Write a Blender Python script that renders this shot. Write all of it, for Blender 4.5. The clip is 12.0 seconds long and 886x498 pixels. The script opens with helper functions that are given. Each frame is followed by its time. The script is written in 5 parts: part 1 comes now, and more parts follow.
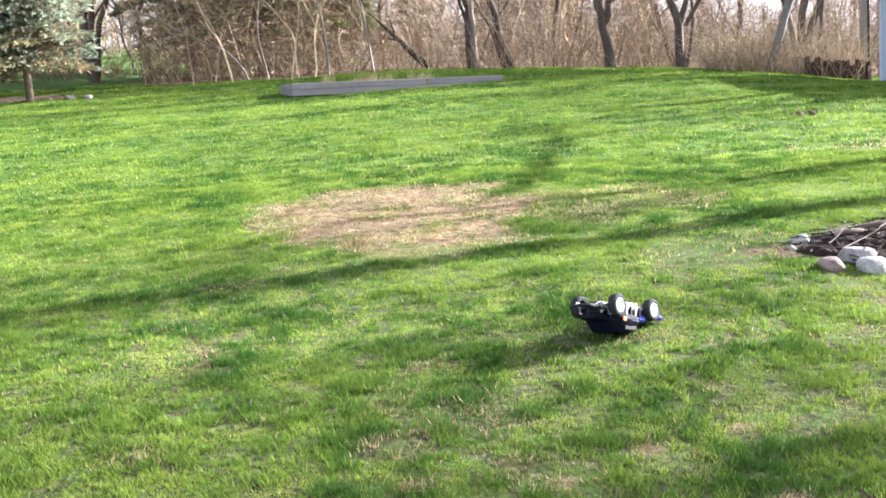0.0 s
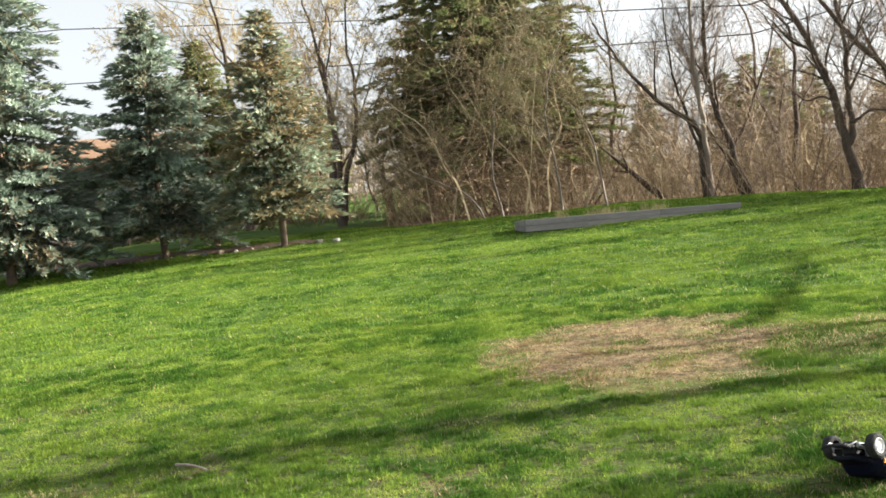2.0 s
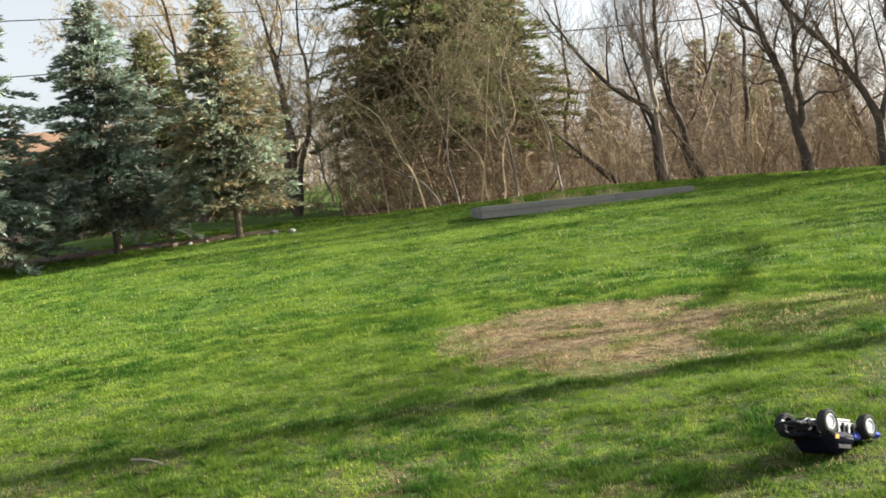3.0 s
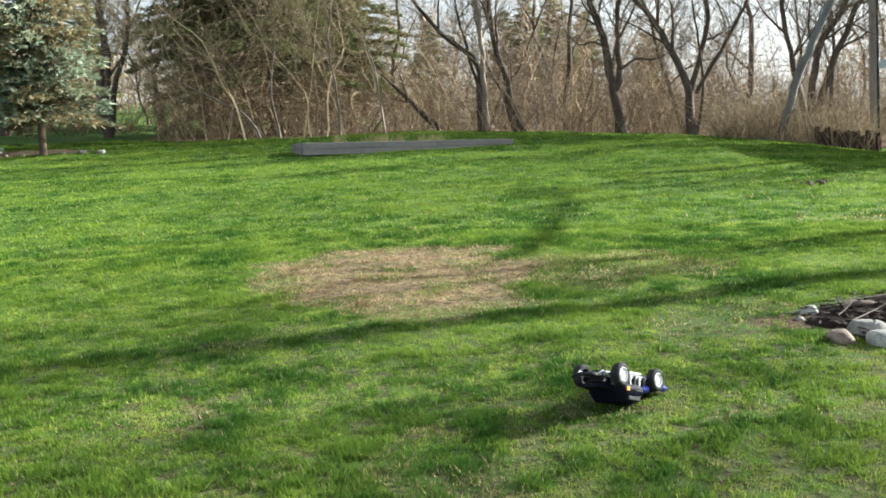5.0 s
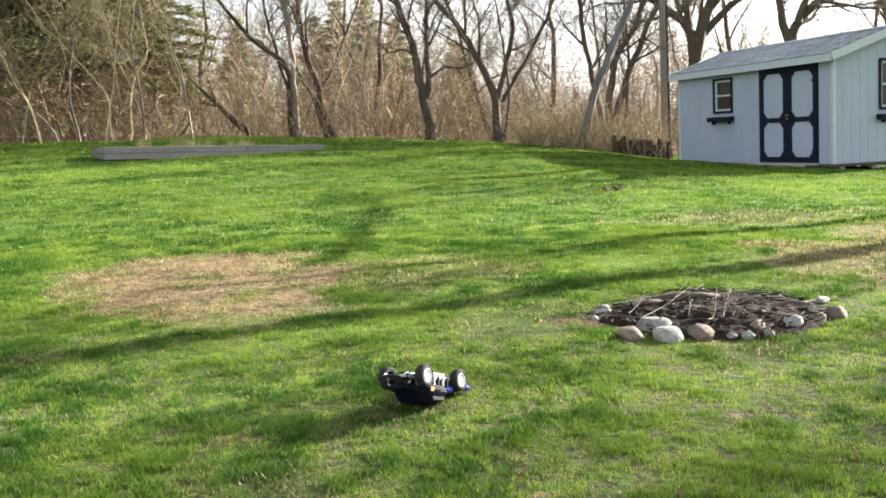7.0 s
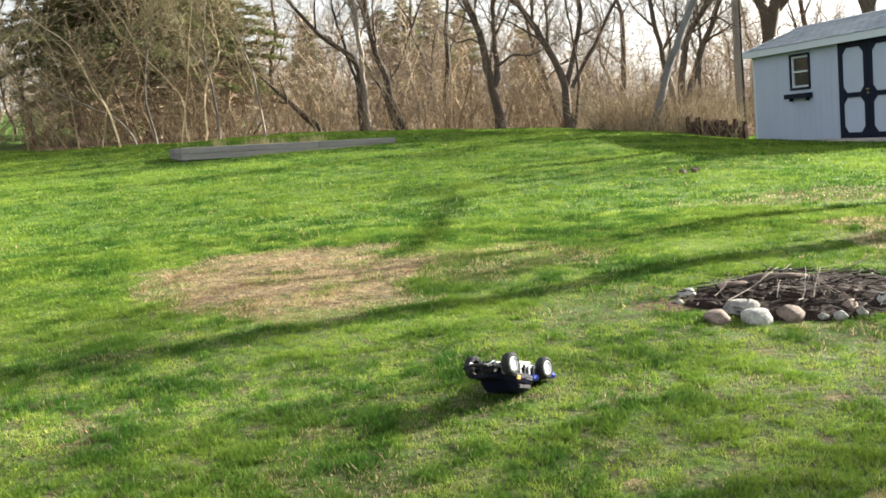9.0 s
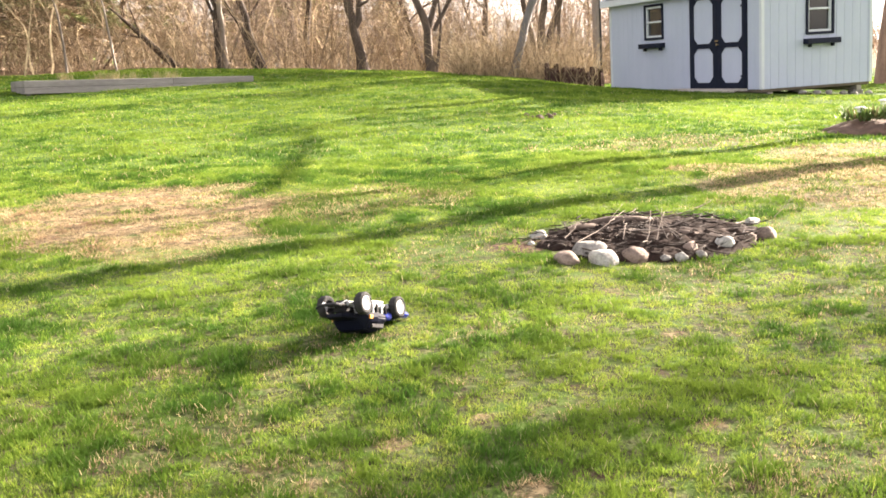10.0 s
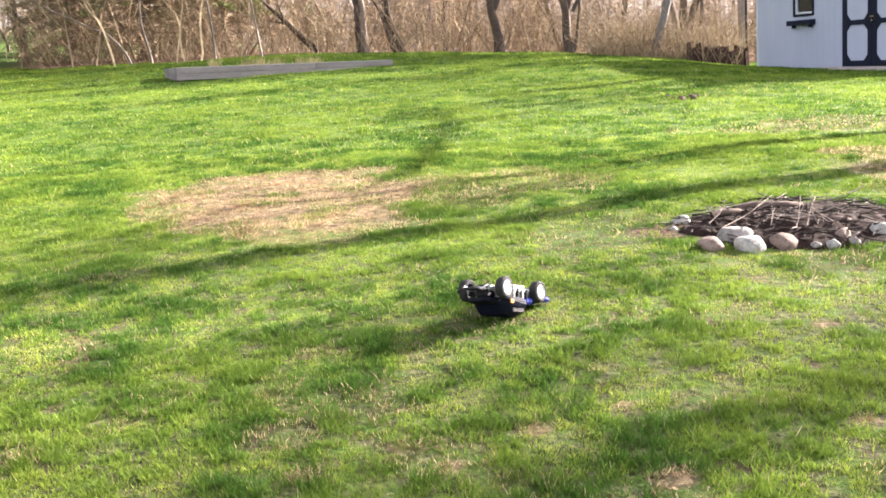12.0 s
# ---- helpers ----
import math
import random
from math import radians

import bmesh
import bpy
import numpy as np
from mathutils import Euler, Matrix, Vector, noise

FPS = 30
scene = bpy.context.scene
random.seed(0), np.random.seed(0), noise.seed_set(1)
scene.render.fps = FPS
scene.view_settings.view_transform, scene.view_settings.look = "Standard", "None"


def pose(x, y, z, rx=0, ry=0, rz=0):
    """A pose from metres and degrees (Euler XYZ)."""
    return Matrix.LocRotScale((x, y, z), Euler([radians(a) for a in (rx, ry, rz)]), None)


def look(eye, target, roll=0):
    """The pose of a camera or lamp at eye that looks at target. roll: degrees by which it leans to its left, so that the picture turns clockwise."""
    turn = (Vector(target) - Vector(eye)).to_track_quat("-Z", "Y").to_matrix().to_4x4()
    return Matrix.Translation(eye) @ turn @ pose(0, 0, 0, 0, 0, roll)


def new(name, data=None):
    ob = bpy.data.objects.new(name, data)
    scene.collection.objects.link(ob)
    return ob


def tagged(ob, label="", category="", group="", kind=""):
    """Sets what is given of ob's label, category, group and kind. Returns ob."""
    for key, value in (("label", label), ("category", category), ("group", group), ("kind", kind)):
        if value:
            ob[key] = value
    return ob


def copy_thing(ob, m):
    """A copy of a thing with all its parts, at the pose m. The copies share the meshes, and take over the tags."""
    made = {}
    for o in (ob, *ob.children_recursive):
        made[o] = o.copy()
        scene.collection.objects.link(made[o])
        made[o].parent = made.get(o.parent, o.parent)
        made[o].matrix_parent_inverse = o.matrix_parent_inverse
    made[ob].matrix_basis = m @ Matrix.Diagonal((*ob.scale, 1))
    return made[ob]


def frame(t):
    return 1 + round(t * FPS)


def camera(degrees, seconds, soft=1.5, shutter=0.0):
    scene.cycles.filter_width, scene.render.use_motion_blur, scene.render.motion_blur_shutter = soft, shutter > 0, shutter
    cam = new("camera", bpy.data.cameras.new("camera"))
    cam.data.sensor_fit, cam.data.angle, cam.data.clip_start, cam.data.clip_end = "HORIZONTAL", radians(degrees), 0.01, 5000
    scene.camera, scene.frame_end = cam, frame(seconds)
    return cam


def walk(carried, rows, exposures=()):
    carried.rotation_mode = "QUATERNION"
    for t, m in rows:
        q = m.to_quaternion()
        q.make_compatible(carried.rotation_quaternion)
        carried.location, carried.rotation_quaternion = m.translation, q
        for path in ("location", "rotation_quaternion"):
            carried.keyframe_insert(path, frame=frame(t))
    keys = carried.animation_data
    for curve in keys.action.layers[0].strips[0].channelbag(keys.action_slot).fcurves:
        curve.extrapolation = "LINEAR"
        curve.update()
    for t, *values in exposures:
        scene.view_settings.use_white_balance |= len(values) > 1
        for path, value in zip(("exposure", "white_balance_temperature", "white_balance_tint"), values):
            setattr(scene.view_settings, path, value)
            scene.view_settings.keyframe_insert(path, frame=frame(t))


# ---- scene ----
cam = camera(47.05, 12.0, soft=1.7)
EYE = 1.65
# seconds, sway in metres (across, along, up), tilt, lean, turn
ROWS = [
    (0, -0.034, -0.037, 0.006, 80.491, 4.374, -0.241),
    (0.2, -0.024, -0.033, 0.006, 81.873, 5.835, 4.057),
    (0.3, -0.019, -0.031, 0.006, 82.280, 5.821, 4.893),
    (0.5, -0.008, -0.027, 0.006, 84.118, 5.833, 6.463),
    (0.7, -0.005, -0.025, 0.004, 85.531, 5.587, 6.597),
    (1, -0.002, -0.022, 0.002, 87.196, 5.662, 8.235),
    (1.5, -0.003, -0.017, 0.001, 86.740, 5.856, 9.454),
    (2, 0.000, -0.003, 0.009, 89.265, 6.719, 12.921),
    (2.5, 0.008, 0.008, 0.001, 88.914, 6.693, 11.898),
    (3, 0.010, 0.014, -0.001, 88.303, 7.765, 10.473),
    (3.5, 0.020, 0.017, -0.016, 85.907, 6.456, 9.422),
    (3.7, 0.034, 0.037, -0.007, 84.997, 5.112, 5.710),
    (5.3, -0.003, 0.037, 0.009, 83.619, 3.596, -0.016),
    (5.5, -0.005, 0.031, 0.011, 83.374, 4.068, -0.361),
    (6, 0.012, 0.014, 0.011, 83.951, 3.929, -1.601),
    (6.5, 0.040, -0.009, 0.012, 83.624, 2.532, -8.169),
    (6.7, 0.046, -0.026, 0.009, 83.745, 2.563, -10.188),
    (8.3, 0.004, 0.005, 0.004, 83.640, 4.400, -7.420),
    (8.5, 0.002, 0.007, 0.004, 83.634, 4.469, -7.047),
    (9, -0.001, 0.013, -0.003, 83.460, 4.935, -6.171),
    (9.5, 0.021, 0.010, -0.011, 81.958, 4.344, -9.073),
    (9.7, 0.027, 0.008, -0.016, 81.315, 4.149, -10.241),
    (10, 0.036, 0.004, -0.024, 79.734, 3.337, -13.819),
    (10.2, 0.015, 0.019, -0.014, 78.574, 3.562, -14.689),
    (10.3, -0.001, 0.015, -0.008, 78.403, 4.921, -11.558),
    (10.5, -0.032, 0.006, 0.003, 78.976, 6.024, -6.814),
    (10.7, -0.033, 0.004, 0.002, 79.126, 6.166, -4.337),
    (11, -0.034, 0.002, 0.001, 78.950, 6.063, -1.333),
    (11.5, -0.004, -0.006, 0.003, 78.749, 3.724, -3.975),
    (12, 0.001, -0.007, -0.005, 79.213, 4.195, -6.267)]
# seconds, stops, kelvin, tint: the camera's own exposure and white balance drift as it turns
LIGHTNESS = [(0.0, 3.12, 5700, 19), (0.5, 2.97, 5300, 15), (1.0, 2.87, 5700, 9), (2.0, 2.29, 6450, 9), (3.5, 2.11, 6300, 7), (5.5, 2.32, 5850, 3), (6.0, 2.33, 6200, 4), (6.5, 2.63, 6300, 8),
             (8.5, 2.52, 6250, 7), (9.5, 2.88, 6700, 11), (10.0, 3.25, 7100, 19), (10.5, 3.24, 7300, 23), (11.0, 3.14, 5900, 23), (11.5, 3.12, 5700, 23), (12.0, 3.21, 6450, 22)]
walk(cam, [(t, pose(x, y, EYE + z, a, b, c)) for t, x, y, z, a, b, c in ROWS], exposures=LIGHTNESS)

# ---- daylight ----
SUN_AZ, SUN_EL = 67.5, 19.4      # degrees, clockwise from straight ahead, and above the horizon
world = bpy.data.worlds.new("sky")
scene.world = world
world.use_nodes = True
wn = world.node_tree
wn.nodes.clear()
sky = wn.nodes.new("ShaderNodeTexSky")
sky.sky_type, sky.sun_disc = "NISHITA", False
sky.sun_elevation, sky.sun_rotation = radians(SUN_EL), radians(SUN_AZ)
sky.dust_density, sky.air_density, sky.ozone_density = 3.0, 1.0, 1.0
wb = wn.nodes.new("ShaderNodeBackground")
wb.inputs[1].default_value = 0.062
wo = wn.nodes.new("ShaderNodeOutputWorld")
haze = wn.nodes.new("ShaderNodeHueSaturation")       # thin high cloud takes the colour out of the sky
haze.inputs["Saturation"].default_value = 0.25
haze.inputs["Value"].default_value = 1.1
wn.links.new(sky.outputs[0], haze.inputs["Color"])
wn.links.new(haze.outputs[0], wb.inputs[0])
wn.links.new(wb.outputs[0], wo.inputs[0])
sun = new("sun", bpy.data.lights.new("sun", "SUN"))
sun.data.energy, sun.data.angle, sun.data.color = 5.0, radians(0.55), (1.0, 0.93, 0.80)
sd = Vector((math.sin(radians(SUN_AZ)) * math.cos(radians(SUN_EL)), math.cos(radians(SUN_AZ)) * math.cos(radians(SUN_EL)), math.sin(radians(SUN_EL))))
sun.matrix_world = look(sd * 60, (0, 0, 0))


# ---- materials ----
class Nodes:
    """A small wrapper to write node materials briefly."""

    def __init__(self, name, rough=0.8, metal=0.0, spec=0.3):
        self.m = bpy.data.materials.new(name)
        self.m.use_nodes = True
        self.t = self.m.node_tree
        self.bsdf = self.t.nodes["Principled BSDF"]
        self.out = self.t.nodes["Material Output"]
        self.bsdf.inputs["Roughness"].default_value = rough
        self.bsdf.inputs["Metallic"].default_value = metal
        self.bsdf.inputs["Specular IOR Level"].default_value = spec

    def node(self, kind, **props):
        n = self.t.nodes.new("ShaderNode" + kind)
        for k, v in props.items():
            setattr(n, k, v)
        return n

    def put(self, socket, v):
        if hasattr(v, "node"):
            self.t.links.new(v, socket)
        elif isinstance(v, (tuple, list)):
            socket.default_value = (*v, 1) if len(v) == 3 and socket.type == "RGBA" else v
        else:
            socket.default_value = v

    def coord(self, kind="Object"):
        return self.node("TexCoord").outputs[kind]

    def where(self):
        return self.node("NewGeometry").outputs["Position"]

    def noise(self, scale, vec, detail=4.0, rough=0.55, dist=0.0):
        n = self.node("TexNoise")
        self.put(n.inputs["Vector"], vec)
        for k, v in (("Scale", scale), ("Detail", detail), ("Roughness", rough), ("Distortion", dist)):
            n.inputs[k].default_value = v
        return n.outputs["Fac"]

    def ramp(self, fac, a, b):
        n = self.node("MapRange")
        n.inputs["From Min"].default_value, n.inputs["From Max"].default_value = a, b
        self.put(n.inputs["Value"], fac)
        return n.outputs["Result"]

    def math(self, op, a, b=0.0):
        n = self.node("Math", operation=op)
        self.put(n.inputs[0], a)
        self.put(n.inputs[1], b)
        return n.outputs[0]

    def mix(self, fac, a, b):
        n = self.node("Mix", data_type="RGBA")
        self.put(n.inputs["Factor"], fac)
        self.put(n.inputs["A"], a)
        self.put(n.inputs["B"], b)
        return n.outputs["Result"]

    def scaled(self, vec, s):
        n = self.node("Mapping")
        self.put(n.inputs["Vector"], vec)
        n.inputs["Scale"].default_value = s
        return n.outputs[0]

    def colour(self, c):
        self.put(self.bsdf.inputs["Base Color"], c)

    def bump(self, height, strength=0.4, distance=0.02):
        n = self.node("Bump")
        n.inputs["Strength"].default_value, n.inputs["Distance"].default_value = strength, distance
        self.put(n.inputs["Height"], height)
        self.t.links.new(n.outputs[0], self.bsdf.inputs["Normal"])

    def island(self):
        return self.node("NewGeometry").outputs["Random Per Island"]

    def each(self):
        return self.node("ObjectInfo").outputs["Random"]


def two_tone(name, a, b, scale=6.0, rough=0.8, metal=0.0, spec=0.3, bump=0.3, stretch=(1, 1, 1), fine=40.0, vary=0.0):
    """A surface of two colours mottled at two scales, with fine relief."""
    n = Nodes(name, rough, metal, spec)
    v = n.scaled(n.coord(), stretch)
    big, small = n.noise(scale, v, 5), n.noise(fine, v, 3)
    f = n.math("ADD", n.math("MULTIPLY", n.ramp(big, 0.3, 0.7), 0.65), n.math("MULTIPLY", n.ramp(small, 0.3, 0.7), 0.35))
    c = n.mix(f, a, b)
    if vary:
        h = n.node("HueSaturation")
        n.put(h.inputs["Value"], n.ramp(n.each(), -0.0, 1.0))
        n.put(h.inputs["Color"], c)
        mr = n.node("MapRange")
        n.put(mr.inputs["Value"], n.each())
        mr.inputs["To Min"].default_value, mr.inputs["To Max"].default_value = 1 - vary, 1 + vary
        n.put(h.inputs["Value"], mr.outputs["Result"])
        c = h.outputs[0]
    n.colour(c)
    if bump:
        n.bump(n.math("ADD", big, n.math("MULTIPLY", small, 0.5)), bump, 0.01)
    return n.m


def ellipse(n, pos, cx, cy, rx, ry, soft=0.22):
    """1 inside a ragged patch of ground, 0 outside it."""
    m = n.node("Mapping", vector_type="TEXTURE")
    n.put(m.inputs["Vector"], pos)
    m.inputs["Location"].default_value = (cx, cy, 0)
    m.inputs["Scale"].default_value = (rx, ry, 1e6)
    ln = n.node("VectorMath", operation="LENGTH")
    n.put(ln.inputs[0], m.outputs[0])
    edge = n.math("ADD", ln.outputs["Value"], n.math("MULTIPLY", n.math("SUBTRACT", n.noise(1.7, pos, 4), 0.5), 0.9))
    return n.ramp(edge, 1.0 + soft * 0.5, 1.0 - soft)


# worn patches of the lawn: centre, radii, how bare
PATCHES = [(-0.44, 8.5, 1.17, 1.52, 0.90), (1.2, 8.5, 1.0, 0.8, 0.32), (6.1, 7.65, 2.1, 1.3, 0.66), (5.4, 10.6, 1.5, 0.55, 0.36), (6.6, 9.4, 0.9, 0.35, 0.6)]
# small trodden spots of the near lawn
SPOTS = [(1.04, 3.13, 0.079, 0.060, 0.76), (0.64, 3.63, 0.072, 0.054, 0.72), (1.05, 3.76, 0.058, 0.048, 0.68), (2.21, 4.44, 0.072, 0.060, 0.68), (2.24, 5.23, 0.058, 0.054, 0.64), (-0.15, 4.66, 0.144, 0.096, 0.36), (-0.22, 3.40, 0.072, 0.054, 0.68), (0.15, 3.57, 0.086, 0.060, 0.56), (1.84, 3.37, 0.072, 0.054, 0.64), (0.30, 3.40, 0.065, 0.048, 0.56)]


def bare_mask(n, pos):
    total = None
    for cx, cy, rx, ry, amount in PATCHES + SPOTS:
        e = n.math("MULTIPLY", ellipse(n, pos, cx, cy, rx, ry), amount)
        total = e if total is None else n.math("MAXIMUM", total, e)
    return n.math("MULTIPLY", total, n.ramp(n.noise(5.5, pos, 4, 0.65), 0.30, 0.48))


def wood_floor_mask(n, pos):
    s = n.node("SeparateXYZ")
    n.put(s.inputs[0], pos)
    wob = n.math("MULTIPLY", n.math("SUBTRACT", n.noise(0.5, pos, 4), 0.5), 1.6)
    x = n.math("ADD", s.outputs["X"], wob)
    # the wood comes forward under the dark spruces
    nearer = n.math("MULTIPLY", n.ramp(x, -1.6, -3.0), 1.7)
    behind = n.ramp(n.math("ADD", n.math("ADD", s.outputs["Y"], wob), nearer), 29.7, 30.2)
    return n.math("MULTIPLY", behind, n.ramp(x, -9.4, -8.0))


def make_ground():
    n = Nodes("lawn soil", 0.95, 0, 0.1)
    p = n.where()
    s = n.node("SeparateXYZ")
    n.put(s.inputs[0], p)
    g = n.mix(n.ramp(n.noise(0.9, p, 5), 0.35, 0.65), (0.036, 0.074, 0.012), (0.074, 0.122, 0.022))
    thatch = n.mix(n.ramp(n.noise(22, p, 5, 0.7), 0.40, 0.60), (0.024, 0.027, 0.011), (0.115, 0.118, 0.052))
    thatch = n.mix(n.math("MULTIPLY", n.ramp(n.noise(3.4, p, 5, 0.65), 0.57, 0.64), 0.85), thatch, (0.062, 0.040, 0.028))
    g = n.mix(n.math("MULTIPLY", n.ramp(s.outputs["Y"], 10.0, 5.0), n.ramp(n.noise(9, p, 4), 0.36, 0.56)), g, thatch)
    straw = n.mix(n.ramp(n.noise(19, p, 5, 0.7), 0.43, 0.57), (0.06, 0.042, 0.028), (0.28, 0.205, 0.122))
    straw = n.mix(n.math("MULTIPLY", n.ramp(n.noise(5.2, p, 5, 0.65), 0.48, 0.60), 0.7), straw, (0.13, 0.080, 0.052))
    g = n.mix(bare_mask(n, p), g, straw)
    g = n.mix(n.math("MULTIPLY", ellipse(n, p, 2.06, 6.38, 0.24, 0.22), n.ramp(n.noise(11, p, 4, 0.65), 0.36, 0.50)), g, n.mix(n.ramp(n.noise(24, p, 4), 0.4, 0.6), (0.034, 0.021, 0.015), (0.11, 0.066, 0.044)))   # bare earth by the fire pit
    litter = n.mix(n.ramp(n.noise(5, p, 6), 0.35, 0.65), (0.10, 0.065, 0.04), (0.24, 0.165, 0.105))
    n.colour(n.mix(wood_floor_mask(n, p), g, litter))
    n.bump(n.noise(45, p, 5), 0.7, 0.03)
    return n.m


def make_grass():
    """Blades coloured by their tuft's tone (lush to yellow) and by how dry they are."""
    n = Nodes("grass blade", 0.8, 0, 0.06)
    p = n.where()
    r = n.island()
    tone = n.node("Attribute", attribute_name="tone").outputs["Fac"]
    dry = n.node("Attribute", attribute_name="dry").outputs["Fac"]
    t = n.math("ADD", n.math("MULTIPLY", tone, 0.80), n.math("MULTIPLY", r, 0.20))
    lush = n.mix(n.ramp(t, 0.22, 0.52), (0.040, 0.096, 0.014), (0.122, 0.206, 0.028))
    g = n.mix(n.ramp(t, 0.50, 0.80), lush, (0.275, 0.335, 0.058))
    g = n.mix(n.math("MULTIPLY", n.ramp(n.noise(0.8, p, 4, 0.6), 0.45, 0.64), 0.55), g, (0.205, 0.282, 0.038))
    g = n.mix(n.math("GREATER_THAN", r, 0.985), g, (0.34, 0.31, 0.17))
    straw = n.mix(n.math("FRACT", n.math("MULTIPLY", r, 11.0)), (0.20, 0.140, 0.082), (0.60, 0.475, 0.285))
    straw = n.mix(n.math("MULTIPLY", n.ramp(n.noise(3.1, p, 5, 0.7), 0.51, 0.60), 0.6), straw, (0.24, 0.130, 0.080))
    straw = n.mix(n.math("MULTIPLY", n.ramp(n.noise(7.5, p, 3, 0.6), 0.53, 0.61), 0.75), straw, (0.095, 0.064, 0.043))
    c = n.mix(n.math("LESS_THAN", n.math("FRACT", n.math("MULTIPLY", r, 37.0)), dry), g, straw)
    n.colour(c)
    tr = n.node("BsdfTranslucent")
    n.put(tr.inputs[0], c)
    mx = n.node("MixShader")
    mx.inputs[0].default_value = 0.4
    n.t.links.new(n.bsdf.outputs[0], mx.inputs[1])
    n.t.links.new(tr.outputs[0], mx.inputs[2])
    n.t.links.new(mx.outputs[0], n.out.inputs[0])
    return n.m


def leafy(name, a, b, c=None, share=0.0, through_light=0.25, rough=0.6, tips=False):
    """Foliage whose clumps differ from one to the next."""
    n = Nodes(name, rough, 0, 0.25)
    r = n.island()
    if tips:      # boughs run from pale waxy tips to inner needles darkened for the crown's shade
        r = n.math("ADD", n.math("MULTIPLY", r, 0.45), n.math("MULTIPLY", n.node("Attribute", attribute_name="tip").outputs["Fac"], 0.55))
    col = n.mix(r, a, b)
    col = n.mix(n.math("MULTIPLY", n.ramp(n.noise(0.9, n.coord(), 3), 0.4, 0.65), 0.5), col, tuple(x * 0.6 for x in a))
    if c:
        patch = n.math("ADD", n.math("MULTIPLY", n.noise(0.8, n.coord(), 4), 0.75), n.math("MULTIPLY", n.math("FRACT", n.math("MULTIPLY", r, 53.0)), 0.25))
        col = n.mix(n.ramp(patch, 0.62 - share * 0.3, 0.70 - share * 0.3), col, c)
    n.colour(col)
    tr = n.node("BsdfTranslucent")
    n.put(tr.inputs[0], col)
    mx = n.node("MixShader")
    mx.inputs[0].default_value = through_light
    n.t.links.new(n.bsdf.outputs[0], mx.inputs[1])
    n.t.links.new(tr.outputs[0], mx.inputs[2])
    n.t.links.new(mx.outputs[0], n.out.inputs[0])
    return n.m


def twiggy(name, a, b):
    n = Nodes(name, 0.9, 0, 0.15)
    r = n.math("FRACT", n.math("ADD", n.island(), n.each()))
    c = n.mix(r, a, b)
    n.colour(n.mix(n.math("MULTIPLY", n.ramp(n.noise(9, n.coord(), 4), 0.4, 0.7), 0.5), c, tuple(x * 0.55 for x in a)))
    return n.m


GROUND, GRASS = make_ground(), make_grass()
BARK = two_tone("grey brown bark", (0.048, 0.036, 0.029), (0.135, 0.104, 0.084), 5, 0.95, bump=0.8, stretch=(1, 1, 0.25))
DARK_BARK = two_tone("dark bark", (0.030, 0.023, 0.019), (0.085, 0.066, 0.054), 5, 0.95, bump=0.8, stretch=(1, 1, 0.25))
PALE_BARK = two_tone("pale peeled bark", (0.14, 0.115, 0.095), (0.34, 0.29, 0.245), 4, 0.9, bump=0.5, stretch=(1, 1, 0.3))
GREY_BARK = two_tone("weathered grey bark", (0.10, 0.095, 0.092), (0.22, 0.215, 0.21), 4, 0.9, bump=0.5, stretch=(1, 1, 0.2))
SPRUCE_BARK = two_tone("spruce bark", (0.075, 0.052, 0.037), (0.20, 0.148, 0.108), 7, 0.95, bump=0.8)
TWIGS = twiggy("grey brown twigs", (0.12, 0.092, 0.074), (0.36, 0.29, 0.235))
BRUSH = twiggy("tan brush stems", (0.15, 0.110, 0.070), (0.60, 0.475, 0.305))
# paler and flatter than the near twigs: distance haze put into the colour
FAR_TWIGS = twiggy("distant twigs paled by haze", (0.20, 0.152, 0.110), (0.45, 0.355, 0.255))
DEAD = twiggy("dead brown boughs", (0.095, 0.066, 0.044), (0.48, 0.36, 0.235))
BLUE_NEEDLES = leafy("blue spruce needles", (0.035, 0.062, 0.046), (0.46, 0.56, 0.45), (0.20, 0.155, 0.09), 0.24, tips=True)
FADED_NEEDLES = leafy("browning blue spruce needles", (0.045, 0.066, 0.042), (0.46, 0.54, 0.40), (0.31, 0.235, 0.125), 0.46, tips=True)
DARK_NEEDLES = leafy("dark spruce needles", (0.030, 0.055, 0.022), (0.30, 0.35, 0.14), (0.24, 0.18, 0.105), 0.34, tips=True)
GOLD_LEAVES = leafy("budding yellow twigs", (0.30, 0.235, 0.12), (0.55, 0.44, 0.24), None, 0, 0.35)
SIDING = two_tone("pale blue grey painted siding", (0.365, 0.415, 0.53), (0.42, 0.47, 0.58), 2.0, 0.6, bump=0.12, stretch=(1, 1, 0.3))
WHITE_TRIM = two_tone("white painted trim", (0.48, 0.53, 0.58), (0.56, 0.60, 0.64), 4, 0.5, bump=0.1)
NAVY = two_tone("dark navy paint", (0.006, 0.009, 0.020), (0.013, 0.018, 0.036), 5, 0.6, spec=0.12, bump=0.1)
SHINGLE = two_tone("blue grey asphalt shingle", (0.15, 0.18, 0.215), (0.28, 0.31, 0.35), 9, 0.95, bump=0.5, fine=160, vary=0.18)
TIMBER = two_tone("weathered grey timber", (0.12, 0.11, 0.108), (0.29, 0.272, 0.262), 3, 0.9, bump=0.5, stretch=(0.15, 1, 1), vary=0.12)
SOIL = two_tone("dark garden soil", (0.045, 0.032, 0.024), (0.12, 0.085, 0.06), 8, 0.95, bump=0.9)


